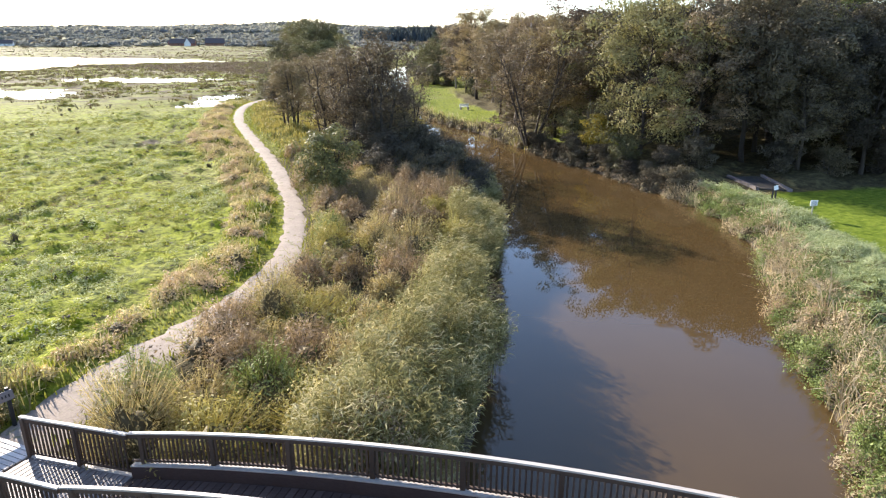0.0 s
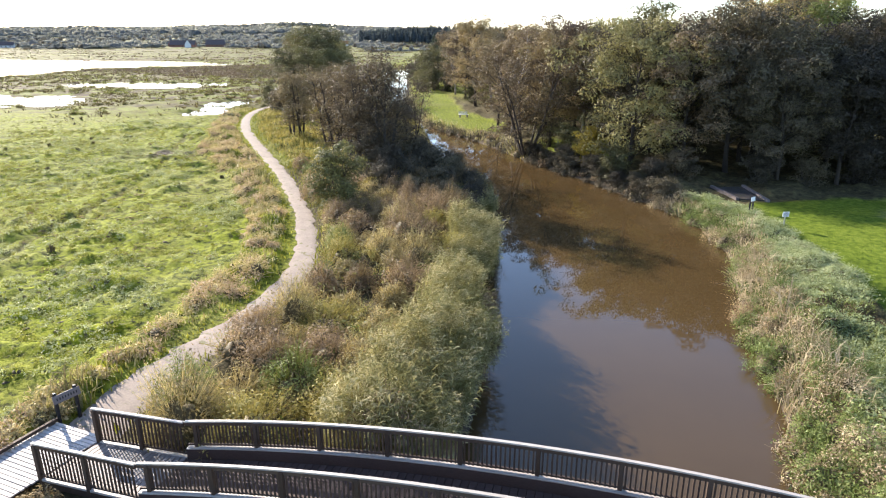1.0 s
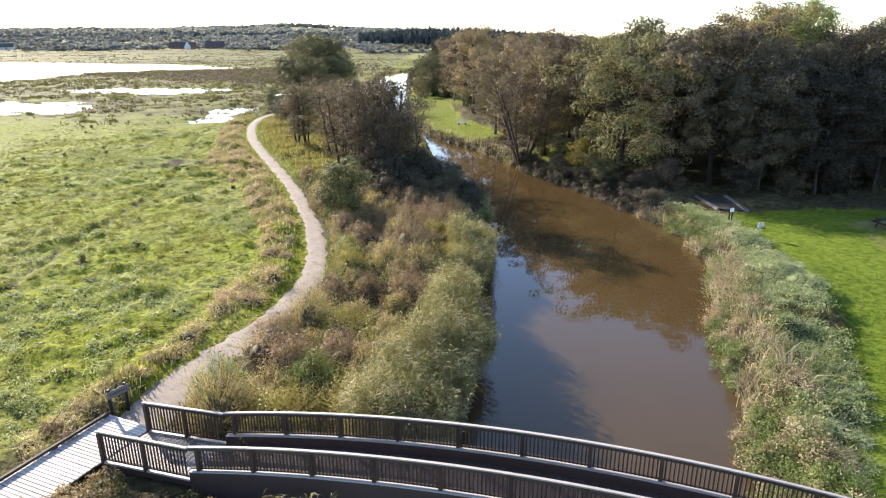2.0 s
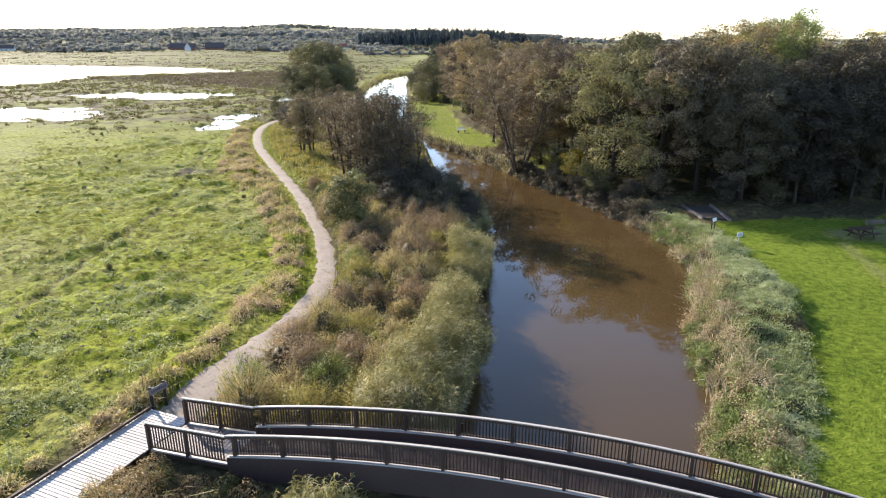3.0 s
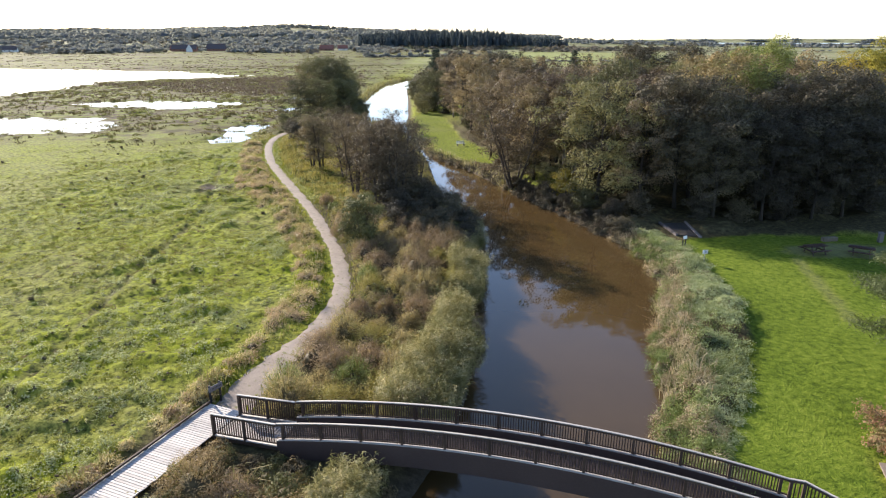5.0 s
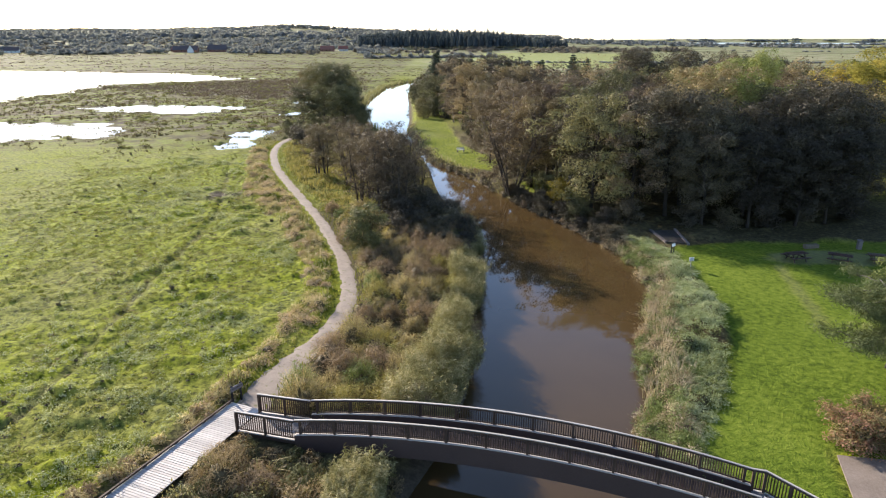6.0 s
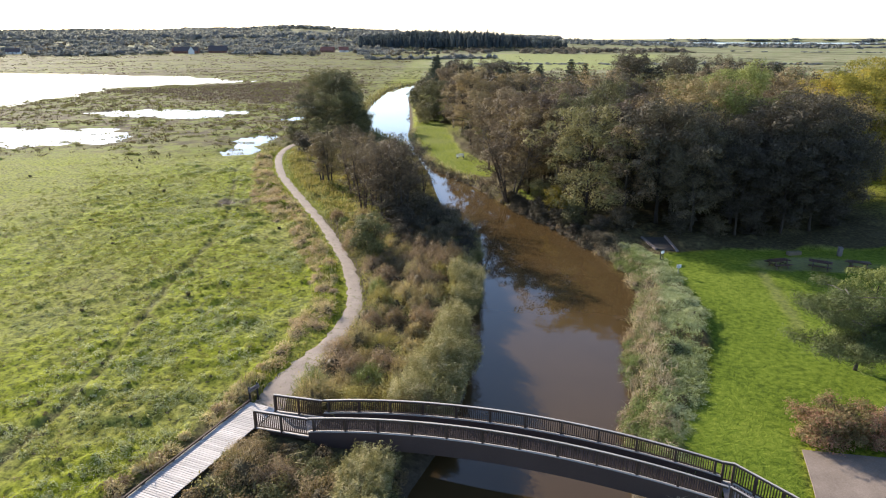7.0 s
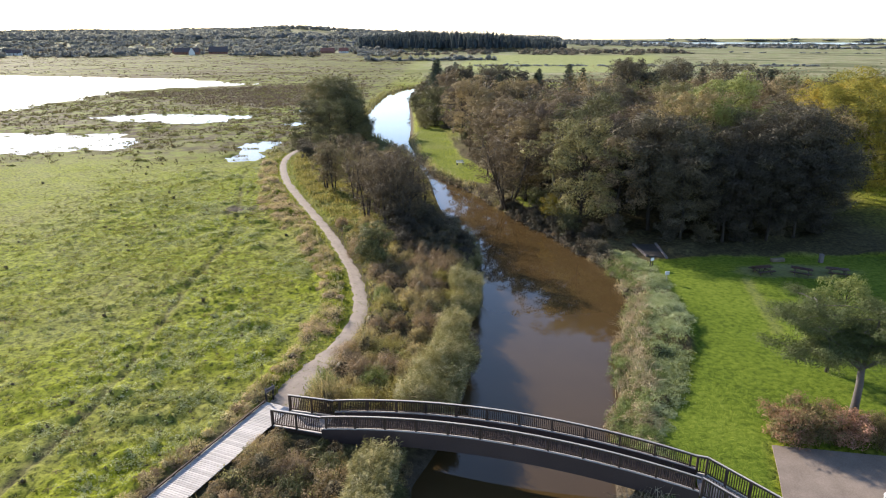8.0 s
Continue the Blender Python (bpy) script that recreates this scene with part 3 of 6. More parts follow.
def slab(name, outline, thick, material, label, category):
    """A level surface with real edges, sunk into the ground."""
    bm = bmesh.new()
    top = [bm.verts.new((x, y, 0.03)) for x, y in outline]
    f = bm.faces.new(top)
    if f.normal.z < 0:
        f.normal_flip()
    r = bmesh.ops.extrude_face_region(bm, geom=[f])
    bmesh.ops.translate(bm, vec=(0, 0, -thick), verts=[v for v in r["geom"] if isinstance(v, bmesh.types.BMVert)])
    bmesh.ops.recalc_face_normals(bm, faces=bm.faces)
    me = bpy.data.meshes.new(name)
    bm.to_mesh(me)
    bm.free()
    me.materials.append(material)
    return tagged(new(name, me), label, category, kind="structure")


slab("pavement", PAVED, 0.4, M_PAVE, "pale gravel yard at the end of the bridge", "gravel yard")



# ---- footbridge ----
A0, AXIS, SPAN, WIDE, BAYS = Vector((-6.9, 12.33, 0)), -0.269, 20.8, 1.9, 11
ALONG, ACROSS = Vector((math.cos(AXIS), math.sin(AXIS), 0)), Vector((math.sin(AXIS), -math.cos(AXIS), 0))
RAIL = 0.86


def beam_top(u):
    t = u / SPAN
    return 0.8 + 4 * 0.98 * t * (1 - t)


def on_bridge(u, s, up=0.0):
    p = A0 + ALONG * u + ACROSS * s
    return Vector((p.x, p.y, beam_top(u) + up))


def swept(name, line, across, half, low, high, material):
    """A squared timber along a line: across is its sideways way, half its half width, low and high its faces."""
    verts, faces = [], []
    for p in line:
        for s, h in ((-half, low), (half, low), (half, high), (-half, high)):
            verts.append(p + across * s + Vector((0, 0, h)))
    n = len(line)
    for i in range(n - 1):
        for k in range(4):
            a, b = i * 4 + k, i * 4 + (k + 1) % 4
            faces.append((a, b, b + 4, a + 4))
    faces += [(3, 2, 1, 0), tuple((n - 1) * 4 + k for k in range(4))]
    bm = bmesh.new()
    vs = [bm.verts.new(v) for v in verts]
    for f in faces:
        bm.faces.new([vs[k] for k in f])
    bmesh.ops.recalc_face_normals(bm, faces=bm.faces)
    me = bpy.data.meshes.new(name)
    bm.to_mesh(me)
    bm.free()
    me.materials.append(material)
    return me


def place(ob, at, turn, tilt=0.0):
    ob.matrix_basis = Matrix.Translation(at) @ Matrix.Rotation(turn, 4, "Z") @ Matrix.Rotation(tilt, 4, "Y")
    return ob


POST = box_mesh("post", 0.11, 0.11, 1.0, M_RAILWOOD, 0.008)
BALUSTER = box_mesh("baluster", 0.04, 0.03, 0.74, M_RAILWOOD, 0.0)
RAMP_BALUSTER = box_mesh("ramp_baluster", 0.045, 0.03, 0.96, M_RAILWOOD, 0.0)
RAMP_POST = box_mesh("ramp_post", 0.12, 0.12, 1.2, M_RAILWOOD, 0.008)

bridge = tagged(new("footbridge"), "arched dark timber footbridge with slatted railings over the river", "bridge")
arc = [u for u in np.linspace(-0.3, SPAN + 0.3, 45)]
for s, out in ((0.0, -1), (WIDE, 1)):
    line = [on_bridge(u, s) for u in arc]
    part("beam", swept("beam", line, ACROSS, 0.11, -1.02, 0.0, M_BEAM), bridge, "dark curved laminated timber girder")
    cap = part("beam_cap", swept("beam_cap", line, ACROSS, 0.12, 0.003, 0.033, M_RAILTOP), bridge, "pale weathered capping board")
    railing = [on_bridge(u, s) for u in np.linspace(-0.3, SPAN + 0.3, 45)]
    part("handrail", swept("handrail", railing, ACROSS, 0.045, RAIL - 0.04, RAIL, M_RAILTOP), bridge, "pale weathered handrail")
    part("bottom_rail", swept("bottom_rail", railing, ACROSS, 0.03, 0.085, 0.13, M_RAILWOOD), bridge)
    part("top_rail", swept("top_rail", railing, ACROSS, 0.03, RAIL - 0.14, RAIL - 0.053, M_RAILWOOD), bridge)
    for k in range(BAYS + 1):
        u = SPAN * k / BAYS
        place(part("post", POST, bridge), on_bridge(u, s, RAIL - 0.553) + ACROSS * out * 0.02, AXIS)
        if k == BAYS:
            break
        for j in range(1, 17):
            v = u + SPAN / BAYS * j / 17
            place(part("baluster", BALUSTER, bridge), on_bridge(v, s, 0.425), AXIS)
# deck boards between the girders
DECK = box_mesh("deck_plank", 0.185, WIDE - 0.24, 0.045, M_BEAM, 0.006)
for k in range(int(SPAN / 0.2) + 3):
    u = -0.25 + 0.2 * k
    slope = 4 * 0.98 / SPAN * (1 - 2 * u / SPAN)
    place(part("deck_plank", DECK, bridge), on_bridge(u, WIDE / 2, -0.34), AXIS, -math.atan(slope))
# abutments in the banks
for u in (0.1, SPAN - 0.1):
    p = on_bridge(u, WIDE / 2)
    ob = part("abutment", box_mesh("abutment", 0.6, WIDE + 0.6, 1.7, M_CONCRETE, 0.02), bridge, "concrete bearing block in the bank")
    place(ob, (p.x, p.y, -1.04), AXIS)


def side_rail(parent, a, b, posts, gap=0.125):
    """A straight railing from a to b, which are points on the deck."""
    a, b = Vector(a), Vector(b)
    way = b - a
    flat = Vector((way.x, way.y, 0))
    turn, side = math.atan2(way.y, way.x), Vector((way.y, -way.x, 0)).normalized()
    part("handrail", swept("handrail", [a - flat.normalized() * 0.08, b], side, 0.045, 1.11, 1.15, M_RAILTOP), parent, "pale weathered handrail")
    part("top_rail", swept("top_rail", [a, b], side, 0.03, 1.0, 1.097, M_RAILWOOD), parent)
    part("bottom_rail", swept("bottom_rail", [a, b], side, 0.03, 0.10, 0.15, M_RAILWOOD), parent)
    part("edge_board", swept("edge_board", [a, b], side, 0.05, -0.035, 0.03, M_RAILTOP), parent, "pale edge board")
    part("fascia_board", swept("fascia_board", [a, b], side, 0.035, -0.24, -0.04, M_RAILWOOD), parent)
    for t in posts:
        place(part("ramp_post", RAMP_POST, parent), a + way * t + Vector((0, 0, 0.48)), turn)
    n = int(flat.length / gap)
    for k in range(1, n):
        if min(abs(k / n - t) for t in posts) > 0.4 / n:
            place(part("baluster", RAMP_BALUSTER, parent), a + way * (k / n) + Vector((0, 0, 0.58)), turn)


def ramp_deck(parent, corners):
    """Boards across a ramp whose corners are far a, far b, near a, near b."""
    fa, fb, na, nb = [Vector(c) for c in corners]
    n = max(3, int((fb - fa).length / 0.16))
    for k in range(n):
        t0, t1 = k / n + 0.004, (k + 1) / n - 0.004
        quad = [fa.lerp(fb, t0), fa.lerp(fb, t1), na.lerp(nb, t1), na.lerp(nb, t0)]
        verts = quad + [v - Vector((0, 0, 0.045)) for v in quad]
        faces = [(3, 2, 1, 0), (4, 5, 6, 7), (0, 1, 5, 4), (1, 2, 6, 5), (2, 3, 7, 6), (3, 0, 4, 7)]
        part("deck_plank", mesh_of("deck_plank", verts, faces, M_RAMP), parent)


west = tagged(new("west_ramp"), "short timber ramp from boardwalk up to the bridge", "bridge ramp")
PA, PB = Vector((-10.28, 13.38, 0.24)), Vector((-11.0, 11.70, 0.24))
KA, KB = on_bridge(-0.36, 0.0, -0.32), on_bridge(-0.36, WIDE, -0.32)
ramp_deck(west, (PA, KA, PB, KB))
side_rail(west, PA, KA, (0.0, 0.5))
side_rail(west, PB, KB, (0.0, 0.5))
east = tagged(new("east_ramp"), "timber ramp with railings down to the gravel yard", "bridge ramp")
EA, EB = on_bridge(SPAN + 0.36, 0.0, -0.32), on_bridge(SPAN + 0.36, WIDE, -0.32)
EA.z = EB.z = 0.46
FA, FB = EA + ALONG * 0.5, EB + ALONG * 0.1
FA.z = FB.z = 0.45
GA, GB = FA + Vector((3.3, -3.7, -0.36)), FB + Vector((3.3, -3.7, -0.36))
ramp_deck(east, (EA, FA, EB, FB))
ramp_deck(east, (FA, GA, FB, GB))
side_rail(east, EA, FA, (0.02, 1.0))
side_rail(east, FA, GA, (0.22, 0.48, 0.74, 1.0))
side_rail(east, FB, GB, (0.0, 0.25, 0.5, 0.75, 1.0))

# ---- boardwalk ----
walkway = tagged(new("boardwalk"), "sun-bleached plank boardwalk with a low kerb rail", "boardwalk")
BW, BN, B0 = Vector((-0.383, -0.924, 0)), Vector((0.924, -0.383, 0)), Vector((-12.2, 14.45, 0.215))
PLANK = box_mesh("plank", 2.08, 0.126, 0.05, M_BOARD, 0.006)
for k in range(168):
    p = B0 + BW * (0.08 + 0.146 * k) + BN * (1.05 + random.uniform(-0.012, 0.012))
    place(part("plank", PLANK, walkway), p + Vector((0, 0, random.uniform(-0.004, 0.004))), math.atan2(BN.y, BN.x) + random.uniform(-0.004, 0.004))
part("kerb_rail", swept("kerb_rail", [B0 + BN * 0.06, B0 + BN * 0.06 + BW * 24.5], BN, 0.05, 0.07, 0.17, M_RAILWOOD), walkway, "dark low kerb rail")
for k in range(13):
    place(part("kerb_block", box_mesh("kerb_block", 0.09, 0.2, 0.05, M_RAILWOOD, 0.004), walkway), B0 + BN * 0.06 + BW * (0.2 + 2 * k) + Vector((0, 0, 0.047)), math.atan2(BN.y, BN.x))
for s in (0.25, 1.05, 1.85):
    part("bearer", swept("bearer", [B0 + BN * s + BW * 0.05, B0 + BN * s + BW * 24.4], BN, 0.05, -0.2, -0.028, M_RAILWOOD), walkway)
for k in range(9):
    for s in (0.25, 1.85):
        p = B0 + BN * s + BW * (0.6 + 2.9 * k)
        place(part("pile", box_mesh("pile", 0.12, 0.12, 0.9, M_RAILWOOD, 0.0), walkway), (p.x, p.y, -0.42), 0)


# ---- signs ----
def bar_rows(parent, w, h, rows, y, z0, mat):
    for k in range(rows):
        wide = w * (0.8 if k else 0.55)
        ob = part("print_bar", box_mesh("print_bar", wide, 0.004, h / rows * 0.4, mat, 0), parent)
        ob.matrix_basis = Matrix.Translation((0, y, z0 + h / 2 - h * (k + 0.5) / rows))


def info_board(place_at, turn, wide, high, legs, tilt, mat, label):
    ob = thing("information_board", place_at, label, "sign", turn=turn)
    for s in (-wide * 0.38, wide * 0.38):
        leg = part("leg", box_mesh("leg", 0.09, 0.09, legs + 0.3, M_BLACK, 0.006), ob)
        leg.matrix_basis = Matrix.Translation((s, 0, legs / 2 - 0.15))
    panel = part("panel", box_mesh("panel", wide, 0.04, high, mat, 0.005), ob)
    panel.matrix_basis = Matrix.Translation((0, -0.06, legs - high * 0.15)) @ Matrix.Rotation(tilt, 4, "X")
    frame_ = part("panel_frame", box_mesh("panel_frame", wide + 0.08, 0.05, 0.06, M_BLACK, 0.005), ob)
    frame_.matrix_basis = panel.matrix_basis @ Matrix.Translation((0, 0, high / 2 + 0.02))
    return ob, panel


way_sign = thing("name_board", (-11.96, 14.77, height(-11.96, 14.77)), "weathered brown name board on two posts beside the boardwalk", "sign", turn=58)
for s in (-0.31, 0.31):
    part("leg", box_mesh("leg", 0.09, 0.09, 1.5, M_BLACK, 0.006), way_sign).matrix_basis = Matrix.Translation((s, 0, 0.45))
plate = part("plate", box_mesh("plate", 0.84, 0.045, 0.27, M_PLATE, 0.008), way_sign, "grey-brown lettered plank")
plate.matrix_basis = Matrix.Translation((0, -0.08, 1.0)) @ Matrix.Rotation(radians(-10), 4, "X")
for k in range(8):
    part("letter_bar", box_mesh("letter_bar", 0.035, 0.006, 0.08, M_BLACK, 0), plate).matrix_basis = Matrix.Translation((-0.30 + 0.086 * k, -0.0255, 0.0))
info_board((21.85, 40.8, height(21.85, 40.8)), 35, 0.5, 0.3, 0.95, radians(-12), M_WHITE, "white notice board on two dark posts at the waterside")
sign = thing("notice_sign", (22.0, 36.55, height(22.0, 36.55)), "small pale notice sign on a single post in rough grass", "sign", turn=4)
leg = part("post", box_mesh("post", 0.07, 0.07, 1.3, M_STEEL, 0.004), sign)
leg.matrix_basis = Matrix.Translation((0, 0, 0.35))
board = part("panel", box_mesh("panel", 0.44, 0.03, 0.34, M_WHITE, 0.004), sign)
board.matrix_basis = Matrix.Translation((0, -0.055, 0.95))
bar_rows(board, 0.39, 0.29, 5, -0.018, 0, M_INK)


# ---- picnic place ----
def picnic_table(at, turn):
    ob = thing("picnic_table", at, "dark brown wooden picnic table with fixed benches on gravel", "picnic table", "picnic tables by the wood", turn)
    for k in range(5):
        b = part("top_board", box_mesh("top_board", 2.0, 0.145, 0.06, M_TABLE, 0.006), ob)
        b.matrix_basis = Matrix.Translation((0, -0.31 + 0.155 * k, 0.74))
    for s in (-1, 1):
        for k in range(2):
            b = part("bench_board", box_mesh("bench_board", 2.0, 0.135, 0.06, M_TABLE, 0.006), ob)
            b.matrix_basis = Matrix.Translation((0, s * (0.66 + 0.145 * k), 0.45))
    for x in (-0.62, 0.62):
        b = part("cross_bearer", box_mesh("cross_bearer", 0.06, 1.62, 0.1, M_TABLE, 0.006), ob)
        b.matrix_basis = Matrix.Translation((x, 0, 0.375))
        b = part("top_bearer", box_mesh("top_bearer", 0.06, 0.74, 0.08, M_TABLE, 0.006), ob)
        b.matrix_basis = Matrix.Translation((x, 0, 0.675))
        for s in (-1, 1):
            leg = part("leg", box_mesh("leg", 0.05, 0.1, 0.86, M_TABLE, 0.006), ob)
            leg.matrix_basis = Matrix.Translation((x + 0.057, s * 0.42, 0.345)) @ Matrix.Rotation(s * 0.5, 4, "X")
    return ob


for at, turn in (((32.7, 38.9, 0.03), 12), ((36.5, 38.4, 0.03), -32), ((40.1, 38.2, 0.03), -20)):
    picnic_table((at[0], at[1], height(at[0], at[1])), turn)
post = thing("waste_post", (40.7, 42.2, height(40.7, 42.2)), "dull grey-brown upright waste bin with a sloped lid", "waste bin")
part("body", box_mesh("body", 0.4, 0.36, 0.85, M_PLATE, 0.03), post).matrix_basis = Matrix.Translation((0, 0, 0.425))
part("lid", box_mesh("lid", 0.46, 0.42, 0.06, M_PLATE, 0.02), post).matrix_basis = Matrix.Translation((0, 0, 0.9)) @ Matrix.Rotation(0.25, 4, "X")
block = tagged(new("stone_bench", box_mesh("stone_bench", 1.5, 0.45, 0.4, M_SOIL, 0.04)), "low dull stone block used as a seat", "bench")
block.matrix_basis = pose(36.2, 42.6, height(36.2, 42.6) + 0.19, 0, 0, 8)
seat = thing("white_bench", (3.25, 98.8, height(3.25, 98.8)), "small white bench on the mown river bend", "bench", turn=20)
for k in range(3):
    part("seat_slat", box_mesh("seat_slat", 1.5, 0.14, 0.04, M_WHITE, 0.005), seat).matrix_basis = Matrix.Translation((0, -0.16 + 0.16 * k, 0.45))
for k in range(2):
    part("back_slat", box_mesh("back_slat", 1.5, 0.03, 0.14, M_WHITE, 0.005), seat).matrix_basis = Matrix.Translation((0, 0.26, 0.62 + 0.18 * k))
for s in (-0.6, 0.6):
    part("leg", box_mesh("leg", 0.07, 0.45, 0.5, M_BLACK, 0.005), seat).matrix_basis = Matrix.Translation((s, 0, 0.18))
    part("back_post", box_mesh("back_post", 0.06, 0.05, 0.9, M_BLACK, 0.005), seat).matrix_basis = Matrix.Translation((s, 0.3, 0.42))

# sloping landing for boats in the shade of the wood
LAND = [(22.0, 48.6), (22.6, 44.6), (24.6, 44.0), (24.9, 48.8)]
slab("landing", LAND, 0.5, M_TRACK, "sloping gravel boat landing under the trees", "landing")
for a, b in (((22.2, 48.6), (22.5, 44.4)), ((24.9, 48.8), (24.5, 43.6))):
    edge = tagged(new("landing_timber", swept("landing_timber", [Vector((*a, 0.08)), Vector((*b, 0.05))], Vector((1, 0, 0)), 0.11, -0.2, 0.12, M_PLATE)), "weathered squared timber edging the boat landing", "timber", "landing timbers")
bin_ = thing("litter_bin", (22.5, 4.3, -0.02), "light grey round litter bin with a domed lid", "waste bin")
bm = bmesh.new()
bmesh.ops.create_cone(bm, cap_ends=True, segments=24, radius1=0.24, radius2=0.27, depth=0.85)
bmesh.ops.translate(bm, vec=(0, 0, 0.425), verts=bm.verts)
me = bpy.data.meshes.new("body")
bm.to_mesh(me)
bm.free()
me.materials.append(M_CONCRETE)
part("body", me, bin_)
rings = Tubes()
rings.add([(0, 0, 0.83), (0, 0, 0.9), (0, 0, 0.98), (0, 0, 1.04)], [0.29, 0.29, 0.22, 0.08], 20)
part("lid", rings.mesh("lid", M_PANEL), bin_, "pale domed lid")


# ---- leaves, blades and trees ----
def leaf_mesh(name, centres, sizes, material, up=0.3, slim=0.55, seed=0, facing=None):
    """Loose leaves: a folded diamond at each centre, of any lean."""
    g = np.random.default_rng(seed)
    n = len(centres)
    normal = g.normal(size=(n, 3)) + np.array([0, 0, up])
    if facing is not None:
        normal = normal * 0.5 + facing * 1.3
    normal /= np.linalg.norm(normal, axis=1)[:, None]
    a = np.cross(normal, g.normal(size=(n, 3)))
    a /= np.linalg.norm(a, axis=1)[:, None] + 1e-9
    b = np.cross(normal, a)
    s = np.asarray(sizes)[:, None]
    v = np.stack([centres + a * s, centres + b * s * slim + normal * s * 0.15, centres - a * s, centres - b * s * slim + normal * s * 0.15], 1)
    return array_mesh(name, v.reshape(-1, 3), np.arange(n * 4).reshape(n, 4), material)


def blade_mesh(name, roots, heights, widths, material, lean=0.35, seed=0, wind=(0.0, 0.0)):
    """Bent blades: two faces each, from the root to a drooping tip."""
    g = np.random.default_rng(seed)
    n = len(roots)
    t = g.random(n) * 2 * math.pi
    d = np.stack([np.cos(t), np.sin(t), 0 * t], 1)
    side = np.stack([-np.sin(t), np.cos(t), 0 * t], 1) * (np.asarray(widths)[:, None] / 2)
    h = np.asarray(heights)[:, None]
    k = (lean * (0.4 + g.random(n)))[:, None]
    blow = np.array([*wind, 0.0])
    mid = roots + d * h * k * 0.35 + blow * h * 0.3 + np.array([0, 0, 0.62]) * h
    tip = roots + d * h * k * 1.15 + blow * h + np.array([0, 0, 1.0]) * h * (1 - 0.25 * k)
    v = np.stack([roots - side, roots + side, mid + side * 0.9, mid - side * 0.9, tip], 1).reshape(-1, 3)
    i = np.arange(n)[:, None] * 5
    faces = np.concatenate([i + np.array([0, 1, 2]), i + np.array([0, 2, 3]), i + np.array([3, 2, 4])], 1).reshape(-1, 3)
    return array_mesh(name, v, faces, material)


def stuff(name, me, label, category):
    return tagged(new(name, me), label, category, kind="stuff")


def tree_meshes(seed, tall, wide, crown_from, limbs, leaves, size, bark, leaf, stems=1, girth=None, droop=0.0, clump=0.55, sparse=1.0, top=0.6, spread=0.0):
    """Trunk and crown of a broadleaved tree. top: 0 pointed, 1 flat."""
    g = np.random.default_rng(seed)
    wood_, tips = Tubes(), []
    girth = girth or tall * 0.017
    for s in range(stems):
        turn = 2 * math.pi * (s / stems + 0.13 * g.random())
        out = spread * tall * (0.6 + 0.5 * g.random()) if stems > 1 else 0.0
        base = Vector((math.cos(turn) * 0.15 * (stems > 1), math.sin(turn) * 0.15 * (stems > 1), -0.25))
        h = tall * (1.0 if s == 0 else 0.78 + 0.2 * g.random())
        line, way = [], Vector((0, 0, 0))
        for k in range(8):
            t = k / 7
            way += Vector((g.normal(), g.normal(), 0)) * 0.018 * tall
            bow = Vector((math.cos(turn), math.sin(turn), 0)) * out * (t ** 0.8)
            line.append(base + bow + way * t + Vector((0, 0, h * 0.93 * t)))
        r0 = girth / math.sqrt(stems)
        wood_.add(line, [r0 * (1.25 if k == 0 else 1.0) * (1 - 0.86 * k / 7) + 0.012 for k in range(8)], 7)
        for j in range(max(4, limbs // stems)):
            t = crown_from + (0.97 - crown_from) * ((j + g.random()) / max(4, limbs // stems))
            f = t * 7
            at = line[min(int(f), 6)].lerp(line[min(int(f), 6) + 1], f - int(f))
            c = (t - crown_from) / (1 - crown_from)
            profile = math.sin(math.pi * (0.22 + 0.70 * c ** (0.75 + 0.5 * top)))
            reach = wide / 2 * (0.35 + 0.75 * profile) * (0.75 + 0.45 * g.random()) * (0.65 if stems > 1 else 1)
            a = j * 2.4 + g.random() * 0.9 + turn
            rise = (0.25 + 0.75 * c) * reach * (0.7 + 0.4 * g.random()) - droop * reach
            end = at + Vector((math.cos(a) * reach, math.sin(a) * reach, rise))
            mid1 = at.lerp(end, 0.4) + Vector((0, 0, 0.10 * reach))
            mid2 = at.lerp(end, 0.72) + Vector((g.normal() * 0.08, g.normal() * 0.08, 0.04)) * reach
            r = max(0.02, r0 * 0.42 * (1 - 0.7 * t))
            wood_.add([at, mid1, mid2, end], [r, r * 0.7, r * 0.4, 0.012], 5)
            tips += [mid2, end, at.lerp(end, 0.55)]
            for m in range(3):
                fork = mid1.lerp(end, 0.25 + 0.6 * g.random())
                off = Vector((g.normal(), g.normal(), 0.5 * g.random() - droop)) * reach * 0.32
                wood_.add([fork, fork + off * 0.55 + Vector((0, 0, 0.05)), fork + off], [r * 0.45, r * 0.25, 0.008], 4)
                tips += [fork + off, fork + off * 0.6]
    # leaves lie on the upper skins of small tufts round the twigs, with gaps between
    tips = np.array(tips)
    keep = g.random(len(tips)) < sparse
    tips = tips[keep] + g.normal(size=(keep.sum(), 3)) * clump * 0.35
    ball = clump * (0.75 + 0.95 * g.random(len(tips)) ** 1.5)
    pick = g.choice(len(tips), leaves, p=ball ** 2 / (ball ** 2).sum())
    way = g.normal(size=(leaves, 3)) + np.array([0, 0, 0.6])
    way /= np.linalg.norm(way, axis=1)[:, None]
    skin = (0.72 + 0.36 * g.random((leaves, 1))) * (1 + 0.22 * np.sin(6 * way[:, :1] + pick[:, None]) * np.sin(5 * way[:, 1:2]))
    centres = tips[pick] + way * skin * ball[pick][:, None] * np.array([1, 1, 0.7])
    centres[:, 2] = np.maximum(centres[:, 2], 0.25)
    facing = way + np.array([0, 0, 0.25])
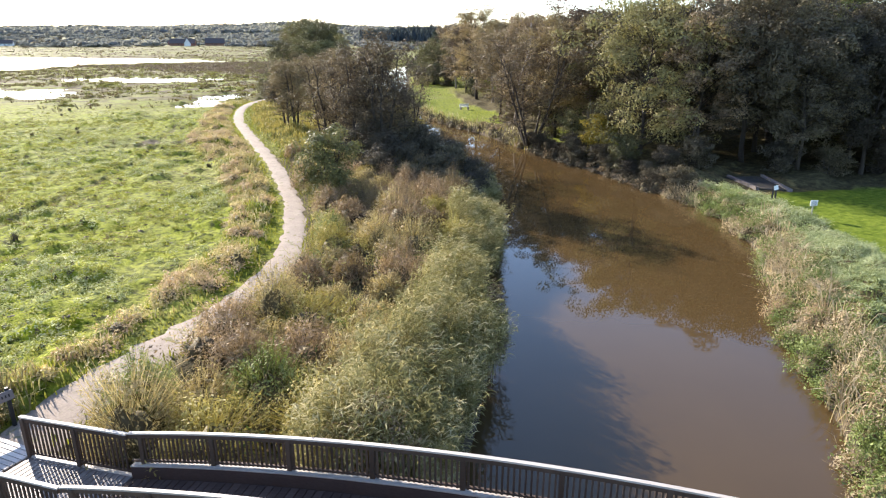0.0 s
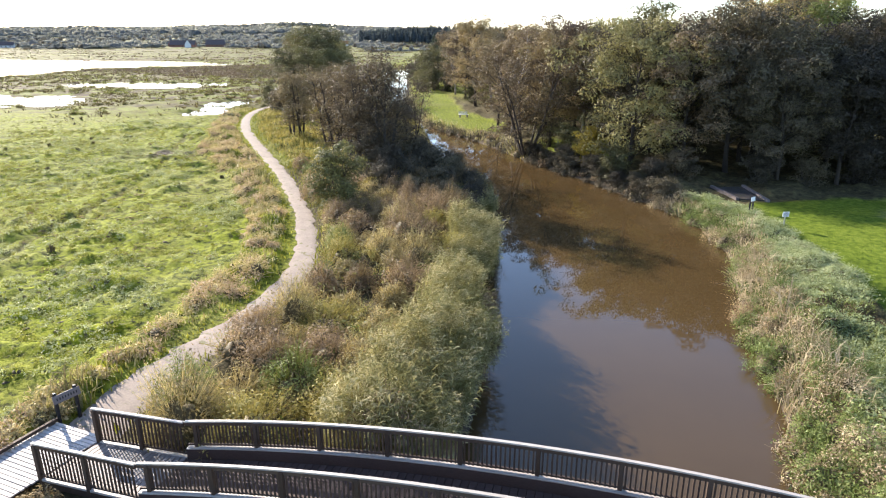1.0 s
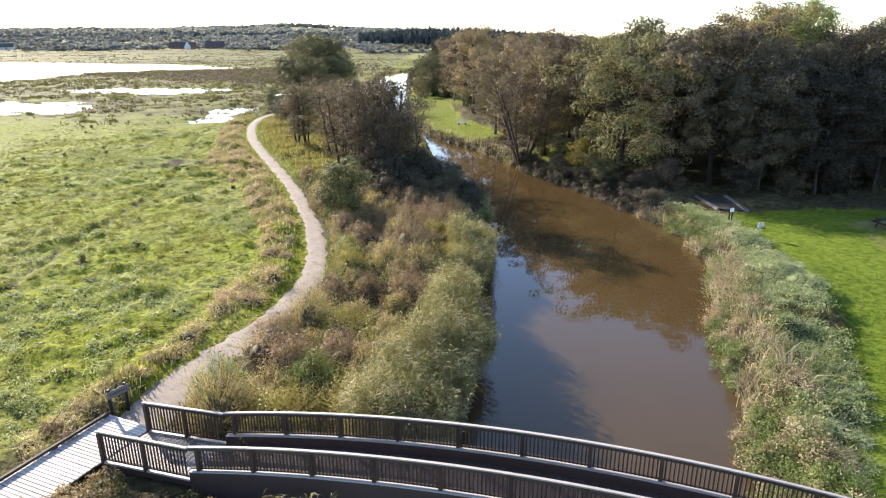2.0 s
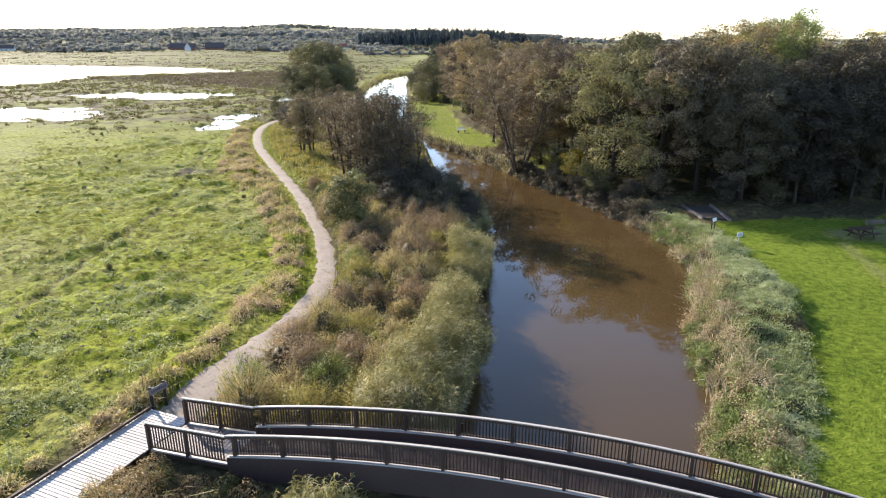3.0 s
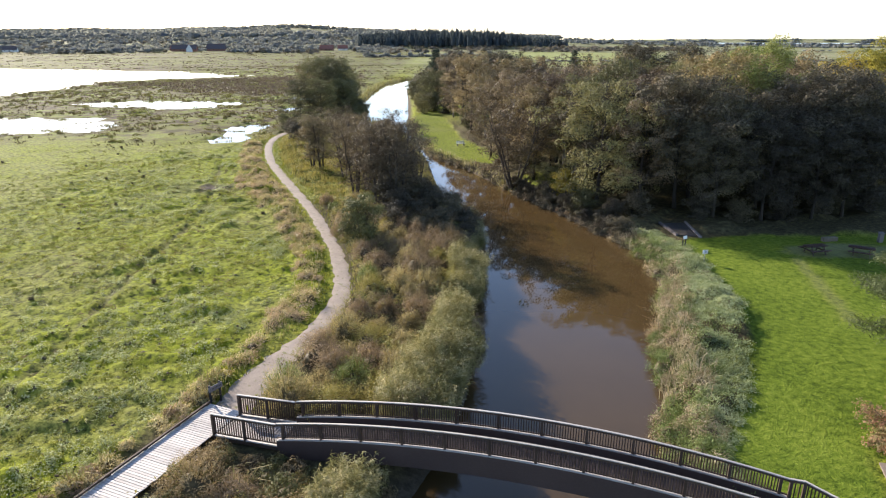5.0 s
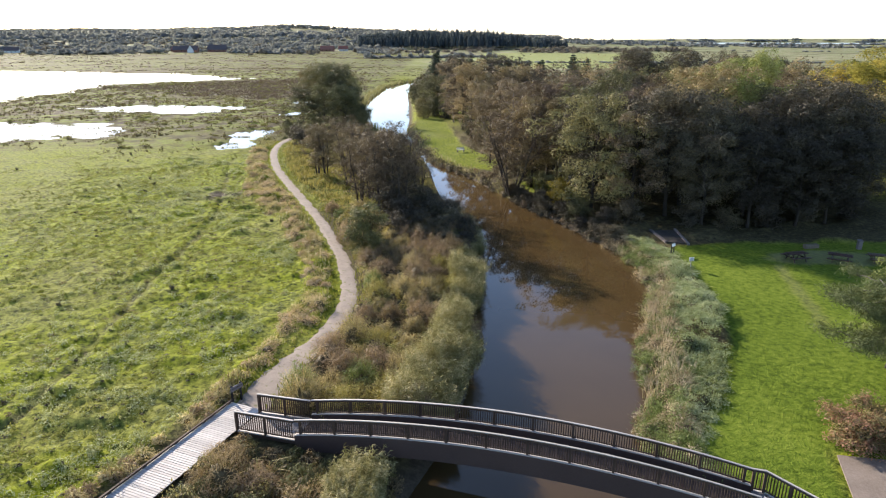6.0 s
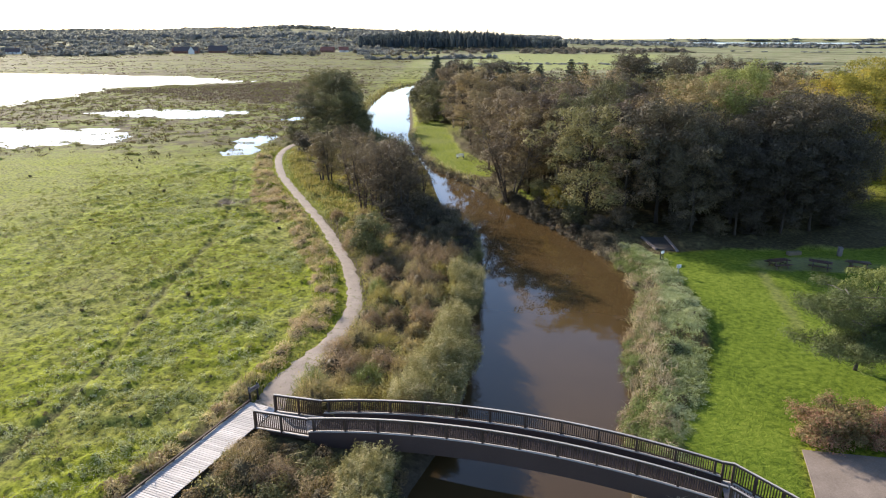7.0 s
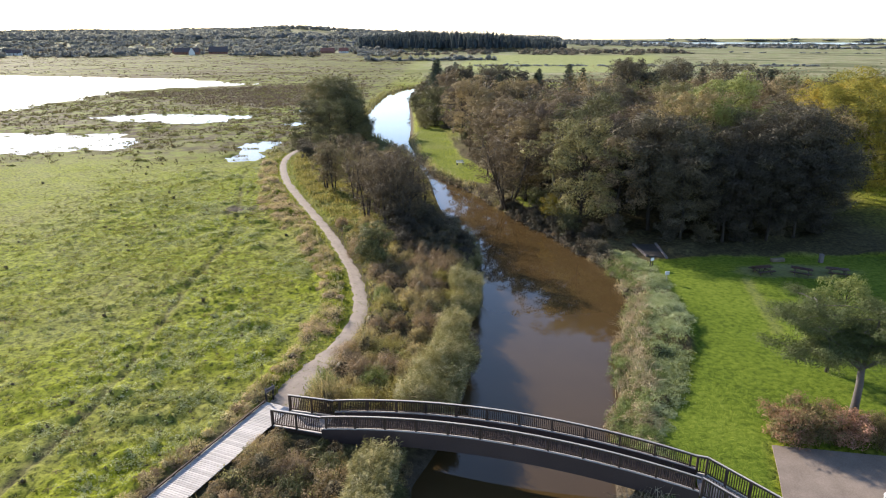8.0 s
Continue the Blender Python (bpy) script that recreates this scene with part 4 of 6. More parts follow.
    return wood_.mesh("trunk", bark), leaf_mesh("crown", centres, size * (0.6 + 0.8 * g.random(leaves)), leaf, seed=seed, facing=facing)


def conifer_meshes(seed, tall, wide, leaves, size, leaf=M_NEEDLE):
    """Trunk and whorled crown of a spruce."""
    g = np.random.default_rng(seed)
    wood_ = Tubes()
    wood_.add([(0, 0, -0.2), (0, 0, tall * 0.5), (0, 0, tall)], [tall * 0.014, tall * 0.009, 0.01], 6)
    pts = []
    rows = int(tall / 0.62)
    for k in range(rows):
        t = 0.06 + 0.94 * k / rows
        reach = wide / 2 * (1 - t) ** 0.7 * (0.62 + 0.6 * g.random()) + 0.12
        for j in range(7):
            a = j * 0.9 + k * 1.7 + 0.4 * g.random()
            far_out = reach * (0.7 + 0.55 * g.random())
            tip = np.array([math.cos(a) * far_out, math.sin(a) * far_out, t * tall - 0.22 * reach])
            root = np.array([0, 0, t * tall])
            if k % 2 == 0:
                wood_.add([root, (root + tip) / 2 + np.array([0, 0, 0.05]), tip], [0.03, 0.02, 0.006], 4)
            u = g.random(max(2, int(leaves / rows / 7)))[:, None] ** 0.6
            pts.append(root + (tip - root) * u + g.normal(size=(len(u), 3)) * np.array([0.14, 0.14, 0.07]) * (0.4 + reach * 0.5))
    pts = np.concatenate(pts)
    return wood_.mesh("trunk", M_BARK), leaf_mesh("crown", pts, size * (0.6 + 0.8 * g.random(len(pts))), leaf, 0.6, 0.35, seed)


def plant(name, meshes, label, category, group, at, turn=0.0, size=1.0, dig=0.1):
    ob = thing(name, (at[0], at[1], height(*at) - dig), label, category, group, turn)
    ob.scale = (size, size, size)
    part("trunk", meshes[0], ob)
    part("crown", meshes[1], ob)
    return ob


alder_a = tree_meshes(11, 12.5, 8.5, 0.22, 30, 20000, 0.10, M_BARK, M_ALDER, clump=0.62, sparse=0.72)
alder_b = tree_meshes(12, 13.5, 8.5, 0.25, 30, 19000, 0.10, M_BARK, M_BROWN, clump=0.60, sparse=0.70)
green_a = tree_meshes(13, 12.0, 10.0, 0.08, 36, 26000, 0.105, M_BARK, M_GREEN, clump=0.80, sparse=0.7, top=0.8)
dark_a = tree_meshes(14, 12.5, 9.0, 0.22, 32, 22000, 0.105, M_BARK, M_DARK, clump=0.75, sparse=0.75, top=0.8)
bright_a = tree_meshes(15, 13.5, 8.5, 0.15, 32, 22000, 0.105, M_BARK, M_BRIGHT, clump=0.74, sparse=0.7, top=0.5)
gold_a = tree_meshes(16, 17.0, 14.0, 0.05, 56, 46000, 0.13, M_BARK, M_GOLD, clump=1.0, sparse=0.75, top=0.5)
birch_a = tree_meshes(17, 13.0, 6.0, 0.20, 30, 10000, 0.09, M_BIRCHBARK, M_BROWN, clump=0.5, sparse=0.75, top=0.2, droop=0.2)
multi_a = tree_meshes(18, 11.2, 10.0, 0.24, 80, 17000, 0.085, M_BARK, M_ALDER, stems=9, girth=0.4, spread=0.3, clump=0.5, sparse=0.6)
shrub_a = tree_meshes(19, 4.2, 4.6, 0.05, 28, 7000, 0.085, M_BARK, M_GREEN, stems=5, girth=0.12, spread=0.22, clump=0.45, sparse=0.7)
shrub_b = tree_meshes(20, 3.4, 4.4, 0.05, 28, 7000, 0.085, M_BARK, M_DARK, stems=5, girth=0.10, spread=0.25, clump=0.45, sparse=0.7)
shrub_y = tree_meshes(23, 4.0, 3.6, 0.05, 30, 6000, 0.085, M_BARK, M_GOLD, stems=4, girth=0.10, spread=0.2, clump=0.4, sparse=0.7)
bank_a = tree_meshes(21, 9.4, 7.0, 0.20, 48, 11500, 0.078, M_BARK, M_UMBER, stems=3, girth=0.26, spread=0.13, clump=0.48, sparse=0.62)
bank_c = tree_meshes(26, 9.0, 6.4, 0.18, 56, 3800, 0.07, M_BARK, M_UMBER, stems=4, girth=0.24, spread=0.15, clump=0.4, sparse=0.42)
bank_b = tree_meshes(22, 10.0, 6.8, 0.22, 48, 8500, 0.072, M_BARK, M_ALDER, stems=3, girth=0.26, spread=0.12, clump=0.44, sparse=0.55)
spruce_a = conifer_meshes(31, 14.5, 9.0, 10000, 0.24)

back_brown = tree_meshes(52, 13.0, 8.5, 0.30, 26, 8000, 0.15, M_BARK, M_BROWN, clump=0.8, sparse=0.7)
back_olive = tree_meshes(51, 12.5, 8.5, 0.30, 26, 8000, 0.15, M_BARK, M_ALDER, clump=0.8, sparse=0.7)
back_green = tree_meshes(53, 12.5, 8.5, 0.30, 26, 8000, 0.15, M_BARK, M_GREEN, clump=0.85, sparse=0.7, top=0.8)
back_dark = tree_meshes(54, 12.5, 8.5, 0.30, 26, 8000, 0.15, M_BARK, M_DARK, clump=0.85, sparse=0.7, top=0.8)

FOREST = {
    "back_brown": (back_brown, "browning tree in the depth of the wood"),
    "back_olive": (back_olive, "olive autumn tree in the depth of the wood"),
    "back_green": (back_green, "green tree in the depth of the wood"),
    "back_dark": (back_dark, "dark tree in the depth of the wood"),
    "alder": (alder_a, "tall alder with thin olive autumn leaves"),
    "brown": (alder_b, "tall tree with sparse browning autumn leaves"),
    "green": (green_a, "dense green broadleaved tree at the wood's edge"),
    "dark": (dark_a, "dense tree, leaf colour darkened for the wood's shaded front"),
    "bright": (bright_a, "fresh green tree rising out of the wood"),
    "birch": (birch_a, "slender birch with yellow-brown thinning leaves"),
    "gold": (gold_a, "large broad tree with golden autumn leaves"),
}


def grow(kind, x, y, size=1.0):
    meshes, label = FOREST[kind]
    name = {"birch": "birch_tree", "alder": "alder_tree"}.get(kind, "tree")
    plant(name, meshes, label, "tree", "trees of the riverside wood", (x, y), random.uniform(0, 360), size * random.uniform(0.92, 1.14))


# the wood's front, tree by tree; dark-leaved kinds carry its shade in their colour
for kind, x, y, size in (
        ("alder", 12.2, 70.0, 0.98), ("brown", 15.0, 74, 1.0), ("birch", 8.9, 79, 0.95), ("alder", 7.8, 88.0, 0.86), ("brown", 11.2, 92.0, 0.92), ("alder", 13.5, 82.0, 0.92),
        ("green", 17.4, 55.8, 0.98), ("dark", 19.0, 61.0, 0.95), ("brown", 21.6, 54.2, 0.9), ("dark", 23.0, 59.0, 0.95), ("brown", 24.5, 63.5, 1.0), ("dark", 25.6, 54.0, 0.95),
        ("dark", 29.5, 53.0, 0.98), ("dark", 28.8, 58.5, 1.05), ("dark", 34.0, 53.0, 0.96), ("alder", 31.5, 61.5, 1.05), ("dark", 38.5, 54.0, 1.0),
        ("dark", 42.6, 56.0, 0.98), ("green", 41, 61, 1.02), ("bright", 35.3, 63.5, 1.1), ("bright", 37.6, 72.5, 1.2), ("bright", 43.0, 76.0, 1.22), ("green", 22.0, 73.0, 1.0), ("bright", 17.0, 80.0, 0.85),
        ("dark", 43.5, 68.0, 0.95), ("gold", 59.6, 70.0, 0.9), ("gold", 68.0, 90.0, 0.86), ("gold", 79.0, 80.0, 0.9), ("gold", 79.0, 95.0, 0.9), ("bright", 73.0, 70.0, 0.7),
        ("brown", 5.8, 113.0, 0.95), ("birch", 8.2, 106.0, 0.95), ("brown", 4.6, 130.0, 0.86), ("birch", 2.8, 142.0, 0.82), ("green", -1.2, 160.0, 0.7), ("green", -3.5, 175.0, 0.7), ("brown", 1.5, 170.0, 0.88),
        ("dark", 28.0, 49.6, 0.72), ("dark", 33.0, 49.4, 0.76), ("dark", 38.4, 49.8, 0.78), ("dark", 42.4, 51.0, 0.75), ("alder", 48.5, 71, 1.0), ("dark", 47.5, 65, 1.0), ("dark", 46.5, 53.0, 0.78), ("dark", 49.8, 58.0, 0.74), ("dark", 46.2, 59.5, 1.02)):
    grow(kind, x, y, size)
# behind them, rows with uneven gaps
for row in range(9):
    y0 = 66 + row * 7.2
    x = np.interp(y0, [66, 80, 100, 130], [27, 17, 16, 9]) + random.uniform(0, 3)
    while x < 62 + row * 5:
        # added gap towards the sun lets light reach the broad golden tree
        along, off = (62.5 - x) * 0.64 + (y0 - 70) * 0.77, abs((62.5 - x) * 0.77 - (y0 - 70) * 0.64)
        if off < 9 and along < 40:
            x += 4
            continue
        kind = random.choice(("back_olive", "back_brown", "back_brown", "back_green", "back_dark", "back_olive", "birch", "back_brown"))
        grow(kind, x + random.uniform(-1.5, 1.5), y0 + random.uniform(-2.5, 2.5), random.uniform(0.80, 0.98))
        x += random.uniform(6.0, 8.5)
for x, y, size in ((44, 205, 1.05), (50, 210, 0.95), (30, 214, 0.85), (58, 200, 0.8), (24, 206, 0.8), (66, 212, 0.9), (36, 220, 0.9), (2, 236, 0.9), (-3, 262, 1.0), (6, 268, 0.95), (-2, 300, 1.0), (12, 250, 0.85), (18, 225, 0.85), (6, 215, 0.8)):
    plant("spruce_tree", spruce_a, "dark spruce rising behind the wood", "tree", "spruces behind the wood", (x, y), random.uniform(0, 360), size)

for k in range(34):
    plant("spruce_tree", spruce_a, "dark spruce rising behind the wood", "tree", "spruces behind the wood", (random.uniform(60, 112) if k % 3 else random.uniform(0, 46), random.uniform(182, 212)), random.uniform(0, 360), random.uniform(0.68, 0.98))
for k in range(16):
    plant("tree", back_dark, "dark tree in the depth of the wood", "tree", "trees of the riverside wood", (random.uniform(58, 116) if k % 3 else random.uniform(4, 48), random.uniform(184, 210)), random.uniform(0, 360), random.uniform(0.95, 1.2))
# many-stemmed alder at the water and bushes along the far bank
plant("alder_tree", multi_a, "many-stemmed alder leaning over the brown water", "tree", "", (9.2, 67.6), 30, 1.08)
for x, y, size, m in ((12.4, 60.4, 0.5, shrub_b), (15.4, 53.6, 0.75, shrub_a), (18.0, 50.4, 0.6, shrub_b), (20.4, 51.4, 0.8, shrub_b), (14.4, 58.8, 0.9, shrub_y), (13.2, 64.0, 0.7, shrub_a),
                      (26.8, 50.0, 0.75, shrub_b), (30.5, 49.6, 0.7, shrub_b), (35.0, 49.8, 0.75, shrub_b), (40.0, 51.0, 0.8, shrub_b), (45.5, 52.0, 0.8, shrub_b), 
                      (-4.8, 151.0, 0.9, shrub_a), (-2.2, 155.0, 1.1, shrub_a), (1.0, 150.0, 1.1, shrub_b), (-5.6, 160.0, 1.0, shrub_a), (-3.2, 167.0, 1.2, shrub_b), (-6.6, 174.0, 1.1, shrub_a), (-6.0, 168.0, 1.0, shrub_a), (-8.0, 186.0, 1.0, shrub_a), (-9.8, 205.0, 1.1, shrub_a), (-10.5, 228.0, 1.1, shrub_b), (-9, 250, 1.2, shrub_a), (12.0, 71.5, 0.9, shrub_a), (9.8, 97.0, 0.8, shrub_a), (5.4, 121, 0.9, shrub_a)):
    plant("bush", m, "dense leafy bush on the river bank", "bush", "bushes on the wooded bank", (x, y), random.uniform(0, 360), size)

# trees between footpath and river
for x, y, size, m in ((-18.8, 77.2, 0.86, bank_a), (-17.4, 75.6, 0.82, bank_a), (-13.0, 69.0, 0.86, bank_b), (-9.4, 63.0, 0.92, bank_b), (-6.4, 57.0, 1.06, bank_a), (-10.2, 58.5, 0.9, bank_b), (-5.0, 52.6, 1.04, bank_a),
                      (-8.0, 66.5, 0.9, bank_a), (-12.5, 75.5, 0.9, bank_a), (-15.5, 82.0, 0.86, bank_b), (-4.4, 60.5, 0.62, bank_b), (-7.4, 54.6, 0.95, bank_b), (-4.2, 65.5, 0.9, bank_c), (-3.2, 60.4, 0.82, bank_c), (-6.4, 72.0, 0.85, bank_c)):
    plant("alder_tree", m, "thinning alder on the strip between path and river", "tree", "alders between path and river", (x, y), random.uniform(0, 360), size)
grove_a = tree_meshes(25, 12.5, 9.5, 0.05, 36, 22000, 0.115, M_BARK, M_GREEN, clump=0.82, sparse=0.75, top=0.7)
for x, y, size, meshes in ((-25, 119, 0.72, grove_a), (-30, 122, 0.7, grove_a), (-21.5, 126, 0.66, grove_a), (-25.5, 132, 0.95, grove_a), (-21.5, 136, 0.72, grove_a), (-29.5, 138, 1.0, grove_a), (-24.5, 144, 0.85, grove_a), (-27.5, 151, 0.95, grove_a), (-32, 151, 0.9, alder_a), (-30, 163, 0.95, grove_a), (-33, 175, 0.8, alder_a), (-32, 188, 0.75, grove_a)):
    plant("alder_tree", meshes, "dark tree of the grove beside the river bend", "tree", "grove at the river bend", (x, y), random.uniform(0, 360), size * random.uniform(0.95, 1.05))
for x, y, size in ((-20.0, 122.0, 0.8), (-18.6, 128.5, 0.95), (-18.4, 134.0, 0.9), (-19.4, 139.5, 1.0), (-22.5, 117.0, 0.75), (-27.5, 116.5, 0.8), (-32.5, 119.5, 0.8), (-20.5, 146.0, 1.0), (-22.5, 154.0, 1.0), (-25.0, 162.0, 1.0)):
    plant("bush", shrub_a, "low leafy bush at the foot of the grove", "bush", "bushes round the grove", (x, y), random.uniform(0, 360), size)
shrub_c = tree_meshes(24, 4.4, 4.2, 0.04, 44, 9500, 0.085, M_BARK, M_DEEP, stems=5, girth=0.12, spread=0.17, clump=0.42, sparse=0.6, top=0.2)
plant("bush", shrub_c, "rounded dark green bush beside the footpath", "bush", "", (-7.5, 41.4), 10, 1.0)
for x, y, size, m in ((-4.4, 49.5, 0.9, shrub_b), (-1.0, 51.0, 0.85, shrub_b), (1.0, 54.0, 0.65, shrub_b), (-6.0, 52.5, 0.9, shrub_b), (-2.5, 54.0, 0.95, shrub_b), (0.8, 49.5, 0.65, shrub_b), (-4.8, 46.3, 0.6, shrub_b),
                      (1.8, 41.6, 0.5, shrub_b), (2.3, 44.0, 0.55, shrub_b), (2.5, 46.6, 0.6, shrub_b), (2.4, 49.4, 0.6, shrub_b), (0.2, 43.6, 0.45, shrub_b), (-0.4, 46.6, 0.55, shrub_b), (-2.4, 44.8, 0.42, shrub_b), (-2.6, 48.0, 0.6, shrub_b), (-5.0, 43.8, 0.42, shrub_b),
                      (-2.2, 57.6, 0.7, shrub_b), (-4.0, 63.0, 0.7, shrub_b), (-5.5, 69.5, 0.75, shrub_b),
                      (-13.5, 78.0, 0.8, shrub_b), (-10.0, 80.0, 0.9, shrub_b), (-8.5, 84.0, 0.8, shrub_b), (-12.0, 92.0, 0.9, shrub_b), (-15.0, 100.0, 1.0, shrub_b), (-22, 96, 0.8, shrub_a), (-27, 104, 0.9, shrub_b), (-29.5, 112, 0.9, shrub_b)):
    plant("bush", m, "dark low bush under the alders", "bush", "bushes between path and river", (x, y), random.uniform(0, 360), size)

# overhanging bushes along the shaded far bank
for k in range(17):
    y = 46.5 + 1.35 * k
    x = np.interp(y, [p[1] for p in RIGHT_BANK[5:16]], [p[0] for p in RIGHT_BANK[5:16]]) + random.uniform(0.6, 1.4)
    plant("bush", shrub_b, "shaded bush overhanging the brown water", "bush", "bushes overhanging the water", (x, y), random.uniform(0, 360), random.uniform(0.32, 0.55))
# pine and berry bushes at the yard
pine_wood, pine_tips = Tubes(), []
g = np.random.default_rng(5)
pine_wood.add([(0, 0, -0.3), (0.0, 0.0, 1.4), (0.02, 0.05, 2.8), (-0.05, 0.1, 4.1)], [0.30, 0.22, 0.20, 0.17], 10)
for fork in ([(-0.05, 0.1, 3.9), (-1.0, 0.3, 4.7), (-2.6, 0.5, 5.2), (-4.6, 0.6, 5.0)], [(-0.05, 0.1, 4.0), (-1.0, 1.0, 5.2), (-2.4, 1.8, 6.3), (-3.6, 2.6, 6.8)], [(0.0, 0.1, 4.0), (0.5, 0.5, 5.4), (0.9, 0.8, 6.8), (1.0, 1.0, 8.0)], [(0.0, 0.1, 4.0), (1.2, -0.2, 5.0), (2.8, -0.3, 5.9), (4.4, -0.2, 6.3)], [(-0.05, 0.1, 4.1), (-0.6, 1.2, 5.6), (-1.2, 2.4, 6.9), (-1.5, 3.4, 7.6)]):
    pine_wood.add(fork, [0.12, 0.09, 0.065, 0.025], 7)
    line = [Vector(p) for p in fork]
    for k in range(13):
        t = 0.7 + 2.3 * k / 13
        at = line[min(int(t), 2)].lerp(line[min(int(t), 2) + 1], t - int(t))
        a, reach = k * 2.4 + g.random(), 1.2 + 1.5 * g.random()
        end = at + Vector((math.cos(a) * reach, math.sin(a) * reach, 0.15 * reach * g.normal() + 0.15))
        pine_wood.add([at, at.lerp(end, 0.5) + Vector((0, 0, 0.15)), end], [0.05, 0.03, 0.01], 5)
        for j in range(6):
            f = at.lerp(end, 0.35 + 0.65 * g.random())
            off = Vector((g.normal() * 0.45, g.normal() * 0.45, 0.1 + 0.2 * g.random()))
            pine_wood.add([f, f + off], [0.016, 0.006], 4)
            pine_tips += [f + off]
pine_tips = np.array(pine_tips)
pick = g.integers(0, len(pine_tips), 60000)
off = g.normal(size=(60000, 3)) * np.array([0.31, 0.31, 0.15])
plant("pine_tree", (pine_wood.mesh("trunk", M_PINEBARK), leaf_mesh("crown", pine_tips[pick] + off, 0.12 * (0.6 + 0.8 * g.random(60000)), M_PINE, 0.8, 0.11, 5, off * 2.5)), "spreading grey-green pine on the lawn", "tree", "", (25.75, 12.5), 0, 0.93).scale = (1.08, 1.08, 0.92)
plant("tree", bright_a, "low yellow-green tree behind the pine", "tree", "", (27.6, 18.5), 40, 0.5)
red_a = tree_meshes(41, 2.3, 3.4, 0.03, 40, 9500, 0.055, M_BARK, M_RED, stems=6, girth=0.08, spread=0.3, clump=0.3, sparse=0.8)
for x, y, size, turn in ((20.7, 10.7, 0.95, 0), (22.2, 10.9, 1.0, 70), (23.9, 10.3, 0.85, 130), (25.7, 9.9, 0.8, 200), (27.6, 9.5, 0.85, 250)):
    plant("berry_bush", red_a, "reddening berry bush along the gravel yard", "bush", "berry bushes along the yard", (x, y), turn, size)


# ---- rough growth on banks and verges ----
def scatter(n, x0, x1, y0, y1, keep, seed):
    """Places in a stretch of the plan that a rule keeps."""
    g = np.random.default_rng(seed)
    x, y = g.uniform(x0, x1, n), g.uniform(y0, y1, n)
    k = keep(x, y) > g.random(n)
    return x[k], y[k]


def left_bank(y):
    return np.interp(y, [p[1] for p in LEFT_BANK], [p[0] for p in LEFT_BANK])


def right_bank(y):
    return np.interp(y, [p[1] for p in RIGHT_BANK], [p[0] for p in RIGHT_BANK])


def path_x(y):
    return np.interp(y, [p[1] for p in PATH_LINE], [p[0] for p in PATH_LINE])


def hedge_x(y):
    return np.interp(y, [p[1] for p in HEDGE_LINE], [p[0] for p in HEDGE_LINE])


def off_boards(x, y, grow=0.0, shade=0.0):
    """Away from boardwalk, bridge and ramps: 1, else 0."""
    s, t = (x - B0.x) * BN.x + (y - B0.y) * BN.y, (x - B0.x) * BW.x + (y - B0.y) * BW.y
    u, v = (x - A0.x) * ALONG.x + (y - A0.y) * ALONG.y, (x - A0.x) * ACROSS.x + (y - A0.y) * ACROSS.y
    on_walk = (s > -0.35 - grow) & (s < 2.35 + grow) & (t > -0.6 - grow)
    south = shade if ACROSS.y > 0 else 0.0
    on_span = (u > -4.2) & (u < SPAN + 5.5) & (v > -0.25 - grow - south) & (v < WIDE + 0.25 + grow + shade - south)
    on_east = outside([(12.6, 7.2), (14.4, 7.0), (17.8, 3.0), (16.2, 1.2), (12.2, 4.4)], x, y) < 0.2
    return 1.0 - (on_walk | on_span | on_east)


def ground_at(x, y):
    return np.stack([x, y, field(x, y)[0] - 0.03], 1)


def clumps(x, y, per, radius, seed):
    g = np.random.default_rng(seed)
    x, y = np.repeat(x, per), np.repeat(y, per)
    a, r = g.random(len(x)) * 2 * math.pi, radius * np.sqrt(g.random(len(x)))
    return x + np.cos(a) * r, y + np.sin(a) * r


def sward(name, x, y, tall, wide, material, label, category, lean=0.4, seed=0, wind=(0, 0), vary=0.6, tide=1.7):
    """Standing blades whose height swells and falls over the ground."""
    g = np.random.default_rng(seed + 99)
    h = tall * (1 - vary / 2 + vary * g.random(len(x))) * (0.15 + 1.7 * fbm(x, y, tide, 2))
    w = wide * (0.6 + 0.8 * g.random(len(x)))
    return stuff(name, blade_mesh(name, ground_at(x, y), h, w, material, lean, seed, wind), label, category)


